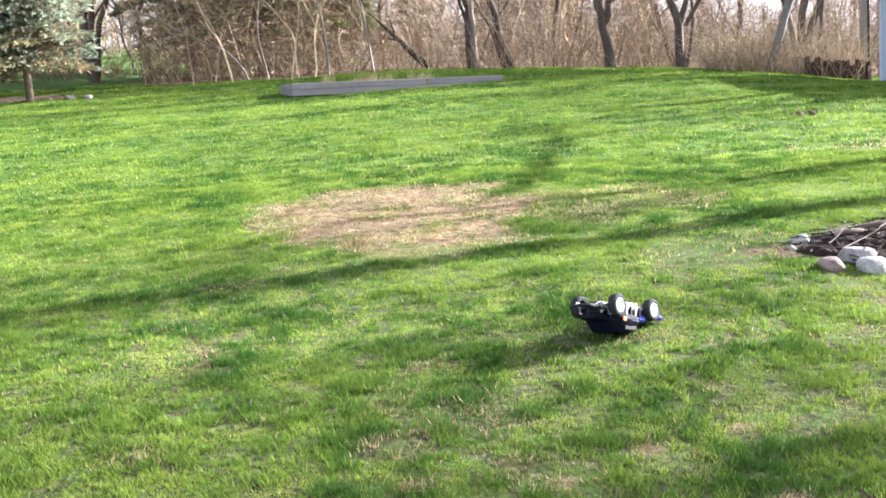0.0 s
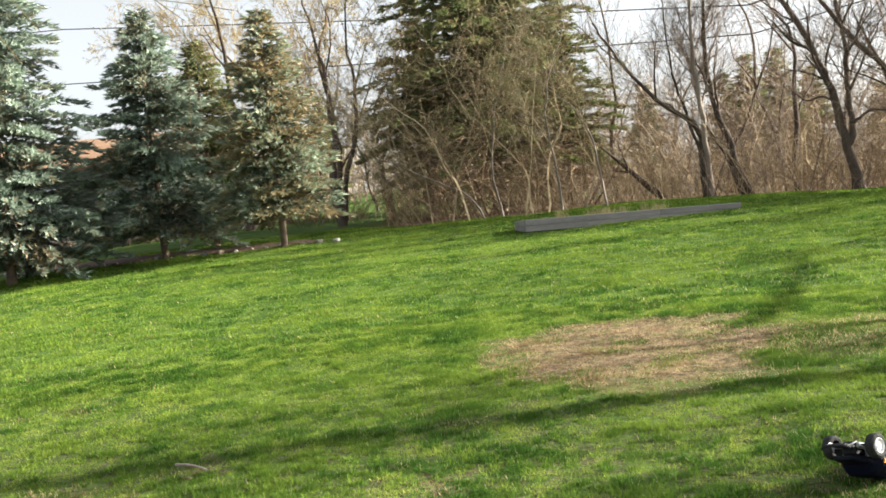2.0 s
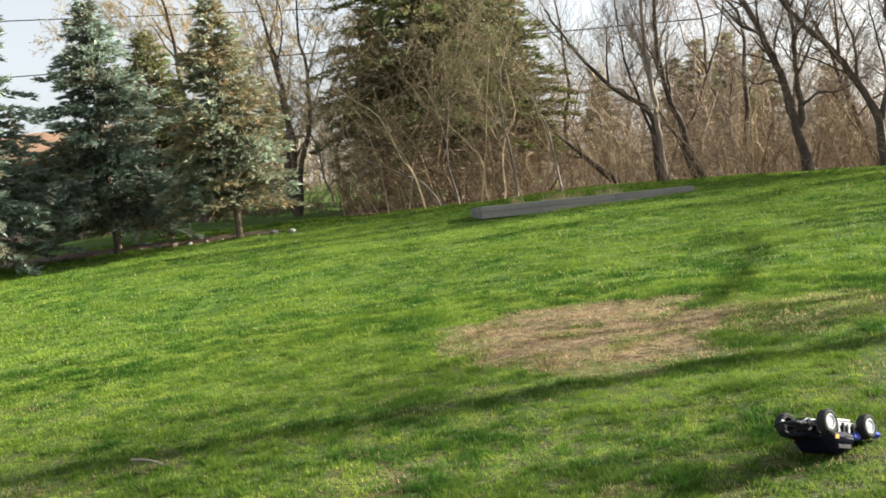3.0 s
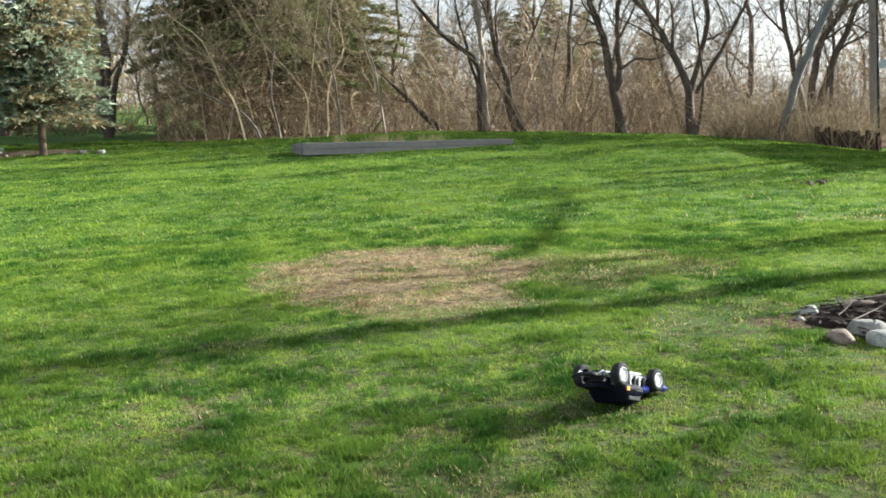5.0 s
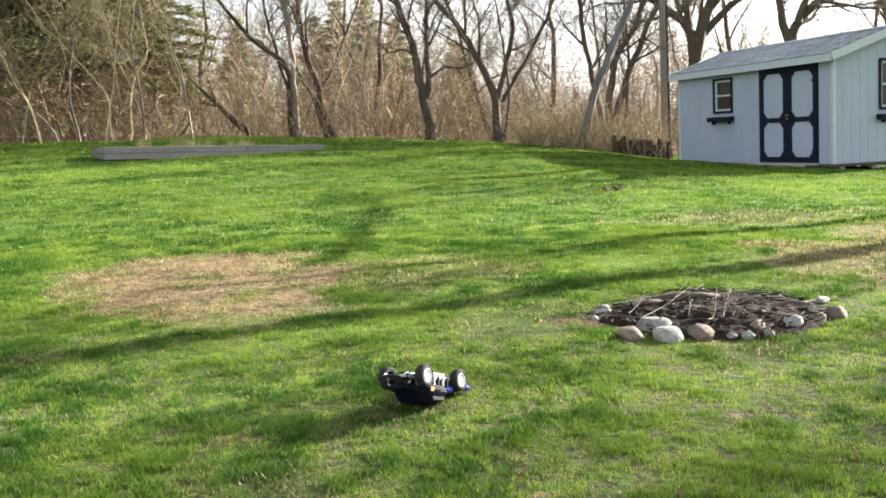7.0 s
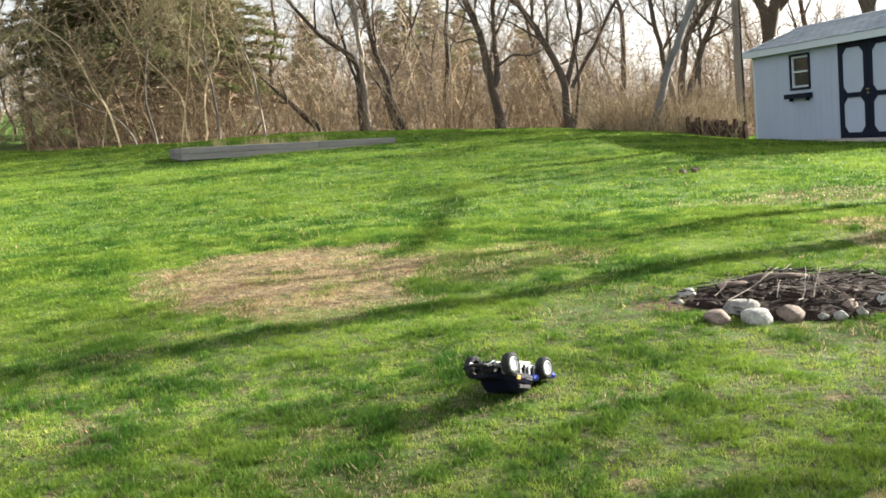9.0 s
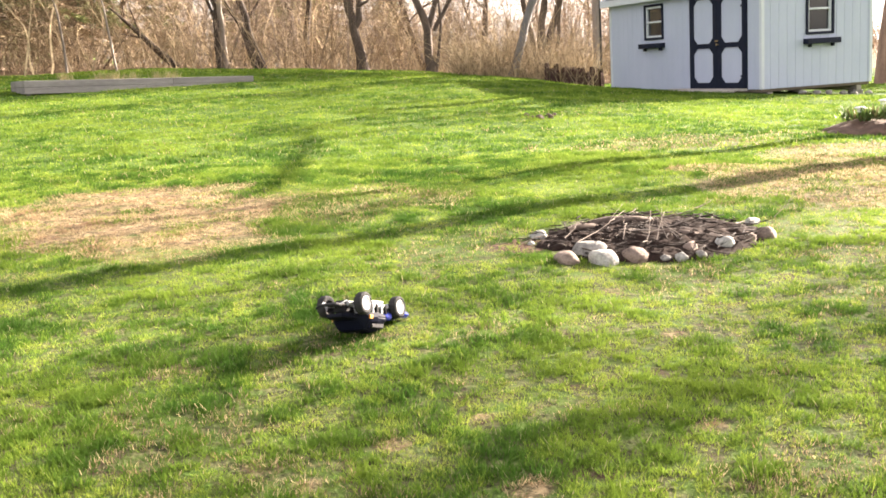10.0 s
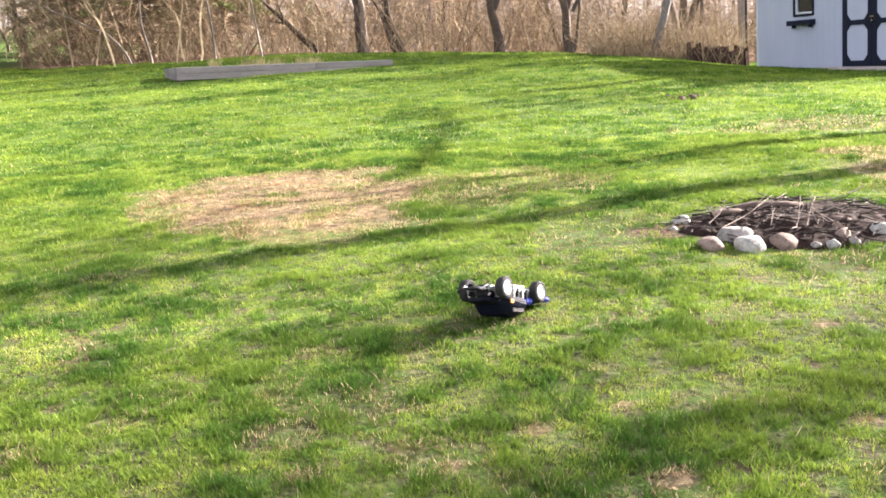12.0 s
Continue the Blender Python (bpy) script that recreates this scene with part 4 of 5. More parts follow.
def build_shed():
    # own axes: x along the door wall from the near corner, +y out of the doors
    shed = thing("shed", pose(CORNER.x, CORNER.y, SHED_Z, 0, 0, shed_turn), "pale blue grey wooden garden shed with navy trimmed double doors", "shed")
    D0, D1, DH = 0.47, 2.33, 2.0
    WF, WG = (3.45, 4.12, 1.18, 1.88), (1.12, 1.72, 1.07, 1.98)
    T = 0.09
    part("wall", pierced(SHED_L, WALL_H, T, [(D0, D1, -1, DH), WF], lambda a, d, z: (a, -d, z)), SIDING, shed)
    part("wall", pierced(SHED_W, WALL_H, T, [WG], lambda a, d, z: (d, -a, z)), SIDING, shed)
    part("wall", a_box(SHED_L - T, SHED_L, -SHED_W, 0, 0, WALL_H), SIDING, shed)
    part("wall", a_box(0, SHED_L, -SHED_W, -SHED_W + T, 0, WALL_H), SIDING, shed)
    part("skirt", a_box(0.02, 0.05, -SHED_W + 0.02, -0.02, -0.05, -0.002), DIM, shed, "dark timber under the gable wall")
    part("floor", a_box(0.05, SHED_L - 0.02, -SHED_W + 0.02, -0.02, -0.06, 0.0), DIM, shed)
    half = SHED_W / 2
    for x in (0.0, SHED_L - T):
        bm = bmesh.new()
        tri = [(0, WALL_H), (-SHED_W, WALL_H), (-half, WALL_H + half * PITCH)]
        a = [bm.verts.new((x, y, z)) for y, z in tri]
        b = [bm.verts.new((x + T, y, z)) for y, z in tri]
        bm.faces.new(a), bm.faces.new(b[::-1])
        for k in range(3):
            bm.faces.new((a[k], b[k], b[(k + 1) % 3], a[(k + 1) % 3]))
        bmesh.ops.recalc_face_normals(bm, faces=bm.faces)
        part("gable", bm, SIDING, shed)
    # siding boards, proud of the wall, with open grooves between them
    pw, gap = 0.205, 0.012
    n = int(SHED_L / pw)
    for k in range(n + 1):
        a0, a1 = k * pw, min(SHED_L, (k + 1) * pw - gap)
        spans = [(0.0, WALL_H)]
        for h0, h1, z0, z1 in ((D0 - 0.02, D1 + 0.02, -1, DH + 0.02), (WF[0] - 0.03, WF[1] + 0.03, WF[2] - 0.03, WF[3] + 0.03)):
            if a1 > h0 and a0 < h1:
                spans = [q for s in spans for q in ((s[0], min(s[1], z0)), (max(s[0], z1), s[1])) if q[1] - q[0] > 0.02]
        for z0, z1 in spans:
            part("siding_board", front_face(bmesh.new(), a0, a1 + 0.007, -0.006, 0.001, z0, z1), SIDING, shed)
    for k in range(int(SHED_W / pw) + 1):
        a0, a1 = k * pw, min(SHED_W, (k + 1) * pw - gap)
        if a1 - a0 < 0.03:
            continue
        top = WALL_H + PITCH * min((a0 + a1) / 2, SHED_W - (a0 + a1) / 2) - 0.05
        spans = [(0.0, top)]
        if a1 > WG[0] - 0.03 and a0 < WG[1] + 0.03:
            spans = [(0.0, WG[2] - 0.03), (WG[3] + 0.03, top)]
        for z0, z1 in spans:
            part("siding_board", gable_face(bmesh.new(), a0, a1 + 0.006, -0.009, 0.001, z0, z1), SIDING, shed)
    for x, y in ((0, 0), (SHED_L, 0), (0, -SHED_W)):
        sx, sy = (-1 if x == 0 else 1), (1 if y == 0 else -1)
        part("corner_board", a_box(min(x, x + sx * 0.022) - (0.05 if x else 0), max(x, x + sx * 0.022) + (0.05 if not x else 0), min(y, y + sy * 0.022) - (0.05 if sy > 0 else 0), max(y, y + sy * 0.022) + (0.05 if sy < 0 else 0), 0, WALL_H), WHITE_TRIM, shed, "white corner trim")
    # doors
    leaf = (D1 - D0) / 2
    for side in (0, 1):
        x0 = D0 + leaf * side
        door = part("door", a_box(x0 + 0.006, x0 + leaf - 0.006, -0.03, 0.012, 0.02, DH), SIDING, shed, "shed door with clipped-corner pale panels and navy rails")
        rl, rr = (0.13, 0.10) if side else (0.10, 0.13)
        low = 0.89
        part("panel_frame", octagon_frame(leaf - 0.012, low, 0.12, rl, rr, 0.12, 0.05, 0.022), NAVY, door, "navy painted frame with clipped corners", pose(x0 + 0.006, 0.012, 0.02))
        part("panel_frame", octagon_frame(leaf - 0.012, DH - 0.02 - low, 0.12, rl, rr, 0.05, 0.12, 0.022), NAVY, door, "navy painted frame with clipped corners", pose(x0 + 0.006, 0.012, 0.02 + low))
        for hz in (0.25, 1.65):
            hx = x0 + (0.02 if side == 0 else leaf - 0.14)
            part("hinge", a_box(hx, hx + 0.12, 0.034, 0.042, hz, hz + 0.04, 0.003), NAVY, door, "black strap hinge")
    v, f = [], []
    cx = D0 + leaf
    tube([Vector((cx - 0.06, 0.035, 0.93)), Vector((cx - 0.06, 0.07, 0.93)), Vector((cx - 0.06, 0.09, 0.93)), Vector((cx - 0.06, 0.10, 0.93))], [0.012, 0.012, 0.026, 0.012], 10, v, f)
    part("door_handle", mesh_from("door_handle", v, f, BRASS, True), None, shed, "dull brass door knob")
    part("latch", a_box(cx - 0.05, cx + 0.05, 0.035, 0.05, 0.99, 1.02, 0.003), BRASS, shed, "small metal hasp")
    for a0, a1, z0, z1 in ((D0 - 0.04, D0, 0, DH + 0.04), (D1, D1 + 0.04, 0, DH + 0.04), (D0, D1, DH, DH + 0.04)):
        part("door_trim", front_face(bmesh.new(), a0, a1, -0.03, 0.0, z0, z1, 0.003), NAVY, shed)

    def window(face, a0, a1, z0, z1, label):
        w = part("window", face(bmesh.new(), a0, a1, 0.045, 0.052, z0, z1), GLASS, shed, label)
        t = 0.05
        for q in ((a0 - t, a0, z0 - t, z1 + t), (a1, a1 + t, z0 - t, z1 + t), (a0, a1, z1, z1 + t), (a0, a1, z0 - t, z0)):
            part("casing", face(bmesh.new(), q[0], q[1], -0.035, 0.03, q[2], q[3], 0.003), NAVY, w, "navy painted casing")
        s = 0.045
        zm = (z0 + z1) / 2
        for q in ((a0, a0 + s, z0, z1), (a1 - s, a1, z0, z1), (a0 + s, a1 - s, z1 - s, z1), (a0 + s, a1 - s, z0, z0 + s), (a0 + s, a1 - s, zm - 0.02, zm + 0.02)):
            part("sash", face(bmesh.new(), q[0], q[1], 0.0, 0.044, q[2], q[3], 0.003), WHITE_TRIM, w, "white painted sash")
        b = part("window_box", face(bmesh.new(), a0 - 0.12, a1 + 0.12, -0.16, -0.014, z0 - 0.24, z0 - 0.13, 0.006), NAVY, shed, "navy wooden window box")
        for q in (a0, a1 - 0.03):
            part("bracket", face(bmesh.new(), q, q + 0.03, -0.10, -0.013, z0 - 0.30, z0 - 0.241, 0.003), NAVY, b)

    window(front_face, *WF, "small sash window with white sash and dark panes")
    window(gable_face, *WG, "tall sash window with white sash and dark panes")
    # roof: two slabs, fascia, and courses of shingles on the slope above the doors
    slope = math.atan(PITCH)
    run = (half + OVER) / math.cos(slope)
    ridge_z = WALL_H + half * PITCH + 0.02
    for side in (1, -1):
        m = Matrix.Translation((-OVER, -half, ridge_z)) @ Matrix.Rotation(-slope * side, 4, "X")
        bm = a_box(0, SHED_L + 2 * OVER, 0 if side > 0 else -run, run if side > 0 else 0, 0.0, 0.05)
        bmesh.ops.transform(bm, matrix=m, verts=bm.verts)
        roof = part("roof", bm, SHINGLE, shed, "blue grey shingled roof slope")
        ey = OVER if side > 0 else -SHED_W - OVER
        ez = WALL_H - OVER * PITCH + 0.02
        part("fascia", a_box(-OVER, SHED_L + OVER, min(ey, ey + 0.022 * side), max(ey, ey + 0.022 * side), ez - 0.10, ez + 0.045), WHITE_TRIM, shed, "white painted fascia board")
        for x in (-OVER - 0.022, SHED_L + OVER):
            bm = a_box(x, x + 0.022, 0 if side > 0 else -run, run if side > 0 else 0, -0.09, 0.06)
            bmesh.ops.transform(bm, matrix=Matrix.Translation((0, -half, ridge_z)) @ Matrix.Rotation(-slope * side, 4, "X"), verts=bm.verts)
            part("barge_board", bm, WHITE_TRIM, shed, "white painted gable trim")
        if side > 0:
            tab = bpy.data.meshes.new("shingle")
            bm = a_box(0, 0.298, 0, 0.165, 0, 0.012, 0.0)
            bm.to_mesh(tab), bm.free()
            tab.materials.append(SHINGLE)
            rr = random.Random(5)
            rows = int(run / 0.14)
            for j in range(rows):
                off = 0.15 * (j % 2)
                for i in range(int((SHED_L + 2 * OVER - off) / 0.305)):
                    ob = new("shingle", tab)
                    ob.parent = roof
                    ob.matrix_local = m @ pose(off + i * 0.305, run - 0.14 * j - 0.155 + rr.uniform(-0.004, 0.004), 0.051, 3.2 + rr.uniform(-0.6, 0.6), 0, rr.uniform(-0.4, 0.4))
    bm = bmesh.new()
    for side in (1, -1):
        box(bm, -OVER, SHED_L + OVER, 0 if side > 0 else -0.14, 0.14 if side > 0 else 0, 0.062, 0.075, m=Matrix.Translation((0, -half, ridge_z)) @ Matrix.Rotation(-slope * side, 4, "X"))
    part("ridge_cap", bm, SHINGLE, shed)
    # skids and blocks that carry the shed off the sloping ground
    for y in (-0.25, -SHED_W + 0.25):
        part("skid", a_box(0.05, SHED_L - 0.05, y - 0.06, y + 0.06, -0.16, -0.06, 0.005), STEP_WOOD, shed)
    for x in (0.15, 2.0, 3.8, 5.5):
        for y in (-0.25, -SHED_W + 0.25):
            part("block", a_box(x - 0.1, x + 0.1, y - 0.12, y + 0.12, -0.55, -0.16, 0.008), STONE, shed, "concrete support block")
    return shed


build_shed()
sm = pose(CORNER.x, CORNER.y, SHED_Z, 0, 0, shed_turn)
# worn boards in front of the doors
for k in range(4):
    px, py = 0.5 + 0.02 * k, 0.10 + 0.17 * k
    q = sm @ Vector((px + 0.95, py + 0.08, 0))
    z = ground_z(q.x, q.y)
    b = single("step_board", a_box(-1.15, 1.15, -0.075, 0.075, 0, 0.05, 0.008), STEP_WOOD, pose(q.x, q.y, z - 0.005 + (0.03 if k < 2 else 0), 0, 0, shed_turn + 1.5 * k), "worn grey board lying before the shed doors", "board", "boards before the shed")


def rock_mesh(name, rng, size, material, squash=0.6):
    """A field stone: a lumpy, flattened ball with a few broad facets."""
    bm = bmesh.new()
    bmesh.ops.create_icosphere(bm, subdivisions=3, radius=1)
    seed = Vector((rng.uniform(-50, 50), rng.uniform(-50, 50), rng.uniform(-50, 50)))
    cuts = [(Vector((rng.gauss(0, 1), rng.gauss(0, 1), rng.gauss(0.2, 0.8))).normalized(), rng.uniform(0.58, 0.86)) for _ in range(8)]
    for v in bm.verts:
        d = v.co.normalized()
        r = 1 + 0.22 * noise.noise(d * 1.2 + seed) + 0.06 * noise.noise(d * 3.5 + seed) + 0.025 * noise.noise(d * 9 + seed)
        p = d * r
        for nrm, lim in cuts:
            e = p.dot(nrm) - lim
            if e > 0:
                p -= nrm * e * 0.68
        v.co = Vector((p.x * size[0], p.y * size[1], p.z * size[2] if len(size) > 2 else p.z * size[0] * squash))
    me = bpy.data.meshes.new(name)
    bm.to_mesh(me), bm.free()
    me.materials.append(material)
    me.shade_smooth()
    return me


def stones(places, group, seed, label, category="stone"):
    rng = random.Random(seed)
    for x, y, s, material in places:
        if group == "ring of stones":
            x, y = x * 0.976, y * 0.976
        s *= 0.73 if group == "ring of stones" else 0.88
        h = s * (rng.uniform(0.6, 0.8) if group == "ring of stones" else rng.uniform(0.5, 0.7))
        me = rock_mesh("stone", rng, (s, s * rng.uniform(0.75, 0.95), h), material)
        ob = new("stone", me)
        ob.matrix_world = pose(x, y, ground_z(x, y) + h * (0.10 if group == "ring of stones" else 0.45), rng.uniform(-12, 12), rng.uniform(-12, 12), rng.uniform(0, 360))
        kind = {STONE: "grey", BROWN_STONE: "brown", PALE_STONE: "whitish"}[material]
        tagged(ob, label % kind, category, group)


# flat stones and blocks along the gable's foot
q = [sm @ Vector((-0.12 - 0.05 * (k % 2), -0.9 - 0.33 * k, 0)) for k in range(6)]
stones([(p.x, p.y, 0.10, STONE) for p in q], "stones under the shed", 8, "flat %s stone under the shed wall")

# ---- split billets standing beside the shed ----
BILLET = two_tone("dark red brown split wood", (0.030, 0.016, 0.013), (0.11, 0.06, 0.048), 6, 0.95, bump=0.7, stretch=(1, 1, 0.2), vary=0.35)
rng_l = random.Random(15)
for k in range(22):
    bm = bmesh.new()
    hh, rr = rng_l.uniform(0.34, 0.52), rng_l.uniform(0.06, 0.11)
    corners = sorted(rng_l.uniform(0, 6.283) for q in range(6))
    low = [bm.verts.new((rr * math.cos(a), rr * math.sin(a), 0)) for a in corners]
    top = [bm.verts.new((rr * 0.92 * math.cos(a), rr * 0.92 * math.sin(a), hh + rng_l.uniform(-0.02, 0.02))) for a in corners]
    for q in range(6):
        bm.faces.new((low[q], low[(q + 1) % 6], top[(q + 1) % 6], top[q]))
    bm.faces.new(top)
    x, y = 9.1 + 0.075 * k + rng_l.uniform(-0.03, 0.03), 25.55 + 0.17 * (k % 2) + rng_l.uniform(-0.03, 0.03)
    single("billet", bm, BILLET, pose(x, y, ground_z(x, y) - 0.02, rng_l.uniform(-5, 5), rng_l.uniform(-8, 8), rng_l.uniform(0, 360)), "dark red brown billet of split wood standing beside the shed", "firewood", "standing billets")
tagged(new("bramble", brush_mesh("bramble", 28, 2300, 14.5, 22.2, 26.2, 30.5, 0.5, 2.3, 0.008, BRUSH, 9, lambda x, y: y < 25.4 or y < 30.5 - 0.55 * x, 0.5)), "dry tan bramble stems in front of the wood beside the shed", "bramble", kind="stuff")

# ---- utility pole and cables ----
POLE = two_tone("weathered utility pole", (0.16, 0.135, 0.12), (0.28, 0.24, 0.21), 5, 0.9, bump=0.5, stretch=(1, 1, 0.1))
CABLE = two_tone("black cable", (0.015, 0.015, 0.016), (0.03, 0.03, 0.032), 5, 0.6, bump=0)
px, py, pz = at(22.35, 30.0)
pole = thing("utility_pole", pose(px, py, pz), "weathered wooden utility pole behind the shed", "utility pole")
v, f = [], []
tube([Vector((0, 0, -0.3)), Vector((0, 0, 4)), Vector((0, 0, 9.5))], [0.105, 0.098, 0.085], 12, v, f)
part("shaft", mesh_from("shaft", v, f, POLE, True), None, pole)
part("crossarm", a_box(-0.9, 0.9, -0.17, -0.10, 8.6, 8.72, 0.008), POLE, pole)
v, f = [], []
tube([Vector((0.105, -0.07, 0.3)), Vector((0.096, -0.065, 4)), Vector((0.085, -0.06, 8.4))], [0.03] * 3, 8, v, f)
part("conduit", mesh_from("conduit", v, f, CABLE, True), None, pole, "black cable conduit")
for zl, za, zb in ((0.0, 9.1, 7.05), (0.95, 11.2, 8.0)):
    pts = [Vector((-46, 36.5, za + 2.2)), Vector((-21.9, 35, za)), Vector((3.1, 35, zb)), Vector((px, py - 0.2, pz + 6.6 + zl))]
    path = []
    for k in range(3):
        for j in range(10):
            path.append(pts[k].lerp(pts[k + 1], j / 10) - Vector((0, 0, 0.15 * math.sin(math.pi * j / 10) * 0.4)))
    path.append(pts[3])
    v, f = [], []
    tube(path, [0.02] * len(path), 5, v, f)
    tagged(new("overhead_cable", mesh_from("overhead_cable", v, f, CABLE)), "black overhead cable strung across the yard", "cable", "overhead cables", "structure")

# ---- raised bed ----
WEED = leafy("dry weed", (0.30, 0.27, 0.13), (0.48, 0.42, 0.22))
lx, ly, rx, ry = -3.06, 21.13, 1.39, 22.93
lz, rz_ = 1.585, 1.425
bed_len = math.hypot(rx - lx, ry - ly)
bed_m = Matrix.Translation((lx, ly, lz)) @ pose(0, 0, 0, 0, 0, math.degrees(math.atan2(ry - ly, rx - lx))) @ pose(0, 0, 0, 0, math.degrees(math.atan2(lz - rz_, bed_len)), 0)
bed = thing("raised_bed", bed_m, "long raised garden bed of weathered grey timbers, filled with soil", "raised bed")
BW, BH = 1.05, 0.125
for j in range(2):
    z0 = -0.05 + j * (BH + 0.004)
    cut = bed_len * (0.5 if j == 0 else 0.62)
    for y0, y1 in ((0, 0.045), (BW - 0.045, BW)):
        part("board", a_box(0, cut - 0.003, y0, y1, z0, z0 + BH, 0.006), TIMBER, bed)
        part("board", a_box(cut + 0.003, bed_len, y0 - 0.004, y1 - 0.004, z0, z0 + BH, 0.006), TIMBER, bed)
    for x0 in (0.0, bed_len - 0.045):
        part("board", a_box(x0 - (0.003 if x0 == 0 else -0.003), x0 + 0.045, 0.047, BW - 0.047, z0, z0 + BH, 0.006), TIMBER, bed)
for x in (0.06, bed_len / 2, bed_len - 0.14):
    for y in (0.05, BW - 0.13):
        part("post", a_box(x, x + 0.08, y, y + 0.08, -0.1, 0.195, 0.005), TIMBER, bed)
bm = bmesh.new()
bmesh.ops.create_grid(bm, x_segments=60, y_segments=12, size=0.5)
for w in bm.verts:
    w.co = Vector(((w.co.x + 0.5) * (bed_len - 0.1) + 0.05, (w.co.y + 0.5) * (BW - 0.1) + 0.05, 0.165 + 0.05 * noise.noise(Vector((w.co.x * 14, w.co.y * 4, 2)))))
part("soil", bm, SOIL, bed, "dark crumbly soil")
rng_d = random.Random(4)
for k in range(7):
    tri = []
    for q in range(60):
        a, h = rng_d.random() * 6.283, rng_d.uniform(0.08, 0.24)
        b = Vector((rng_d.gauss(0, 0.08), rng_d.gauss(0, 0.06), 0))
        tri += [b + Vector((0.006, 0, 0)), b - Vector((0.006, 0, 0)), b + Vector((math.cos(a) * h * 0.5, math.sin(a) * h * 0.5, h))]
    p = bed_m @ Vector((rng_d.uniform(0.3, bed_len - 0.3), rng_d.uniform(0.25, BW - 0.2), 0.17))
    tagged(new("weed", mesh_from_arrays("weed", np.array(tri), np.arange(len(tri)).reshape(-1, 3), WEED)), "tuft of dry straw coloured weed in the raised bed", "weed", "weeds in the bed").location = p

# ---- fire pit ----
PIT = Vector((2.95, 6.34))
ASH = two_tone("charred soil and ash", (0.007, 0.005, 0.004), (0.036, 0.022, 0.017), 14, 0.98, spec=0.1, bump=1.0)
STICK = two_tone("dead grey brown stick", (0.11, 0.088, 0.074), (0.31, 0.26, 0.22), 6, 0.95, bump=0.4, stretch=(1, 1, 0.3), vary=0.35)
DARK_STICK = two_tone("dark damp stick", (0.008, 0.006, 0.005), (0.034, 0.022, 0.017), 6, 0.95, bump=0.4, vary=0.3)
bm = bmesh.new()
bmesh.ops.create_grid(bm, x_segments=90, y_segments=70, size=1)
for w in bm.verts:
    d = w.co.length
    x, y = PIT.x + w.co.x * 0.90, PIT.y + w.co.y * 0.66
    bump = 0.5 + 0.35 * noise.noise(Vector((x * 5, y * 5, 1))) + 0.25 * noise.noise(Vector((x * 17, y * 17, 4)))
    w.co = Vector((x, y, ground_z(x, y) - 0.04 + 0.10 * max(0, 1 - d ** 3) * (0.55 + 0.8 * bump) + 0.03 * bump))
bmesh.ops.delete(bm, geom=[w for w in bm.verts if math.hypot((w.co.x - PIT.x) / 0.90, (w.co.y - PIT.y) / 0.66) > 1.0], context="VERTS")
for face in bm.faces:
    face.smooth = True
mound = single("ash_mound", bm, ASH, Matrix(), "low mound of charred soil and ash in the fire pit", "ash mound")
S_, B_, P_ = STONE, BROWN_STONE, PALE_STONE
stones([(2.32, 6.74, 0.115, P_), (2.20, 6.56, 0.055, P_), (2.45, 6.62, 0.05, B_), (2.27, 6.05, 0.135, B_), (2.49, 5.98, 0.165, P_), (2.48, 6.20, 0.18, S_), (2.70, 5.99, 0.14, B_), (2.88, 5.90, 0.05, S_), (2.98, 5.88, 0.07, P_), (3.13, 5.90, 0.06, S_),
        (3.12, 6.02, 0.10, B_), (3.40, 6.06, 0.125, P_), (3.60, 6.14, 0.11, B_), (3.78, 6.22, 0.12, B_), (3.92, 6.62, 0.09, P_)],
       "ring of stones", 31, "%s field stone in the ring round the fire pit")


def stick(rng, p, d, length, r, material, group, label, fork=True):
    v, f = [], []
    n = 5
    path = [Vector((0, 0, 0))]
    dd = d.normalized()
    for k in range(n):
        dd = (dd + Vector((rng.gauss(0, 0.10), rng.gauss(0, 0.10), rng.gauss(0, 0.07)))).normalized()
        path.append(path[-1] + dd * length / n)
    tube(path, [r * (1 - 0.7 * k / n) for k in range(n + 1)], 6, v, f)
    if fork:
        for k in (2, 3):
            e = (dd + Vector((rng.gauss(0, 0.5), rng.gauss(0, 0.5), rng.uniform(0, 0.5)))).normalized()
            tube([path[k], path[k] + e * length * 0.15, path[k] + (e + dd * 0.3) * length * 0.28], [r * 0.5, r * 0.35, r * 0.1], 5, v, f)
    ob = new("stick", mesh_from("stick", v, f, material, True))
    ob.location = p
    return tagged(ob, label, "stick", group)


rng_s = random.Random(9)
for k in range(230):
    a, d = rng_s.random() * 6.283, math.sqrt(rng_s.random()) * 0.85
    x, y = PIT.x + math.cos(a) * d * 0.92, PIT.y + math.sin(a) * d * 0.70
    z = ground_z(x, y) + 0.09 * max(0, 1 - d ** 3) + rng_s.uniform(-0.02, 0.015)
    b = rng_s.random() * 6.283
    pale = rng_s.random() < 0.12
    stick(rng_s, (x, y, z), Vector((math.cos(b), math.sin(b), rng_s.uniform(-0.15, 0.16))), rng_s.uniform(0.06, 0.22), rng_s.uniform(0.003, 0.008), STICK if pale else DARK_STICK, "sticks in the fire pit", "dead %s stick heaped in the fire pit" % ("pale grey" if pale else "dark damp"), k % 3 == 0)
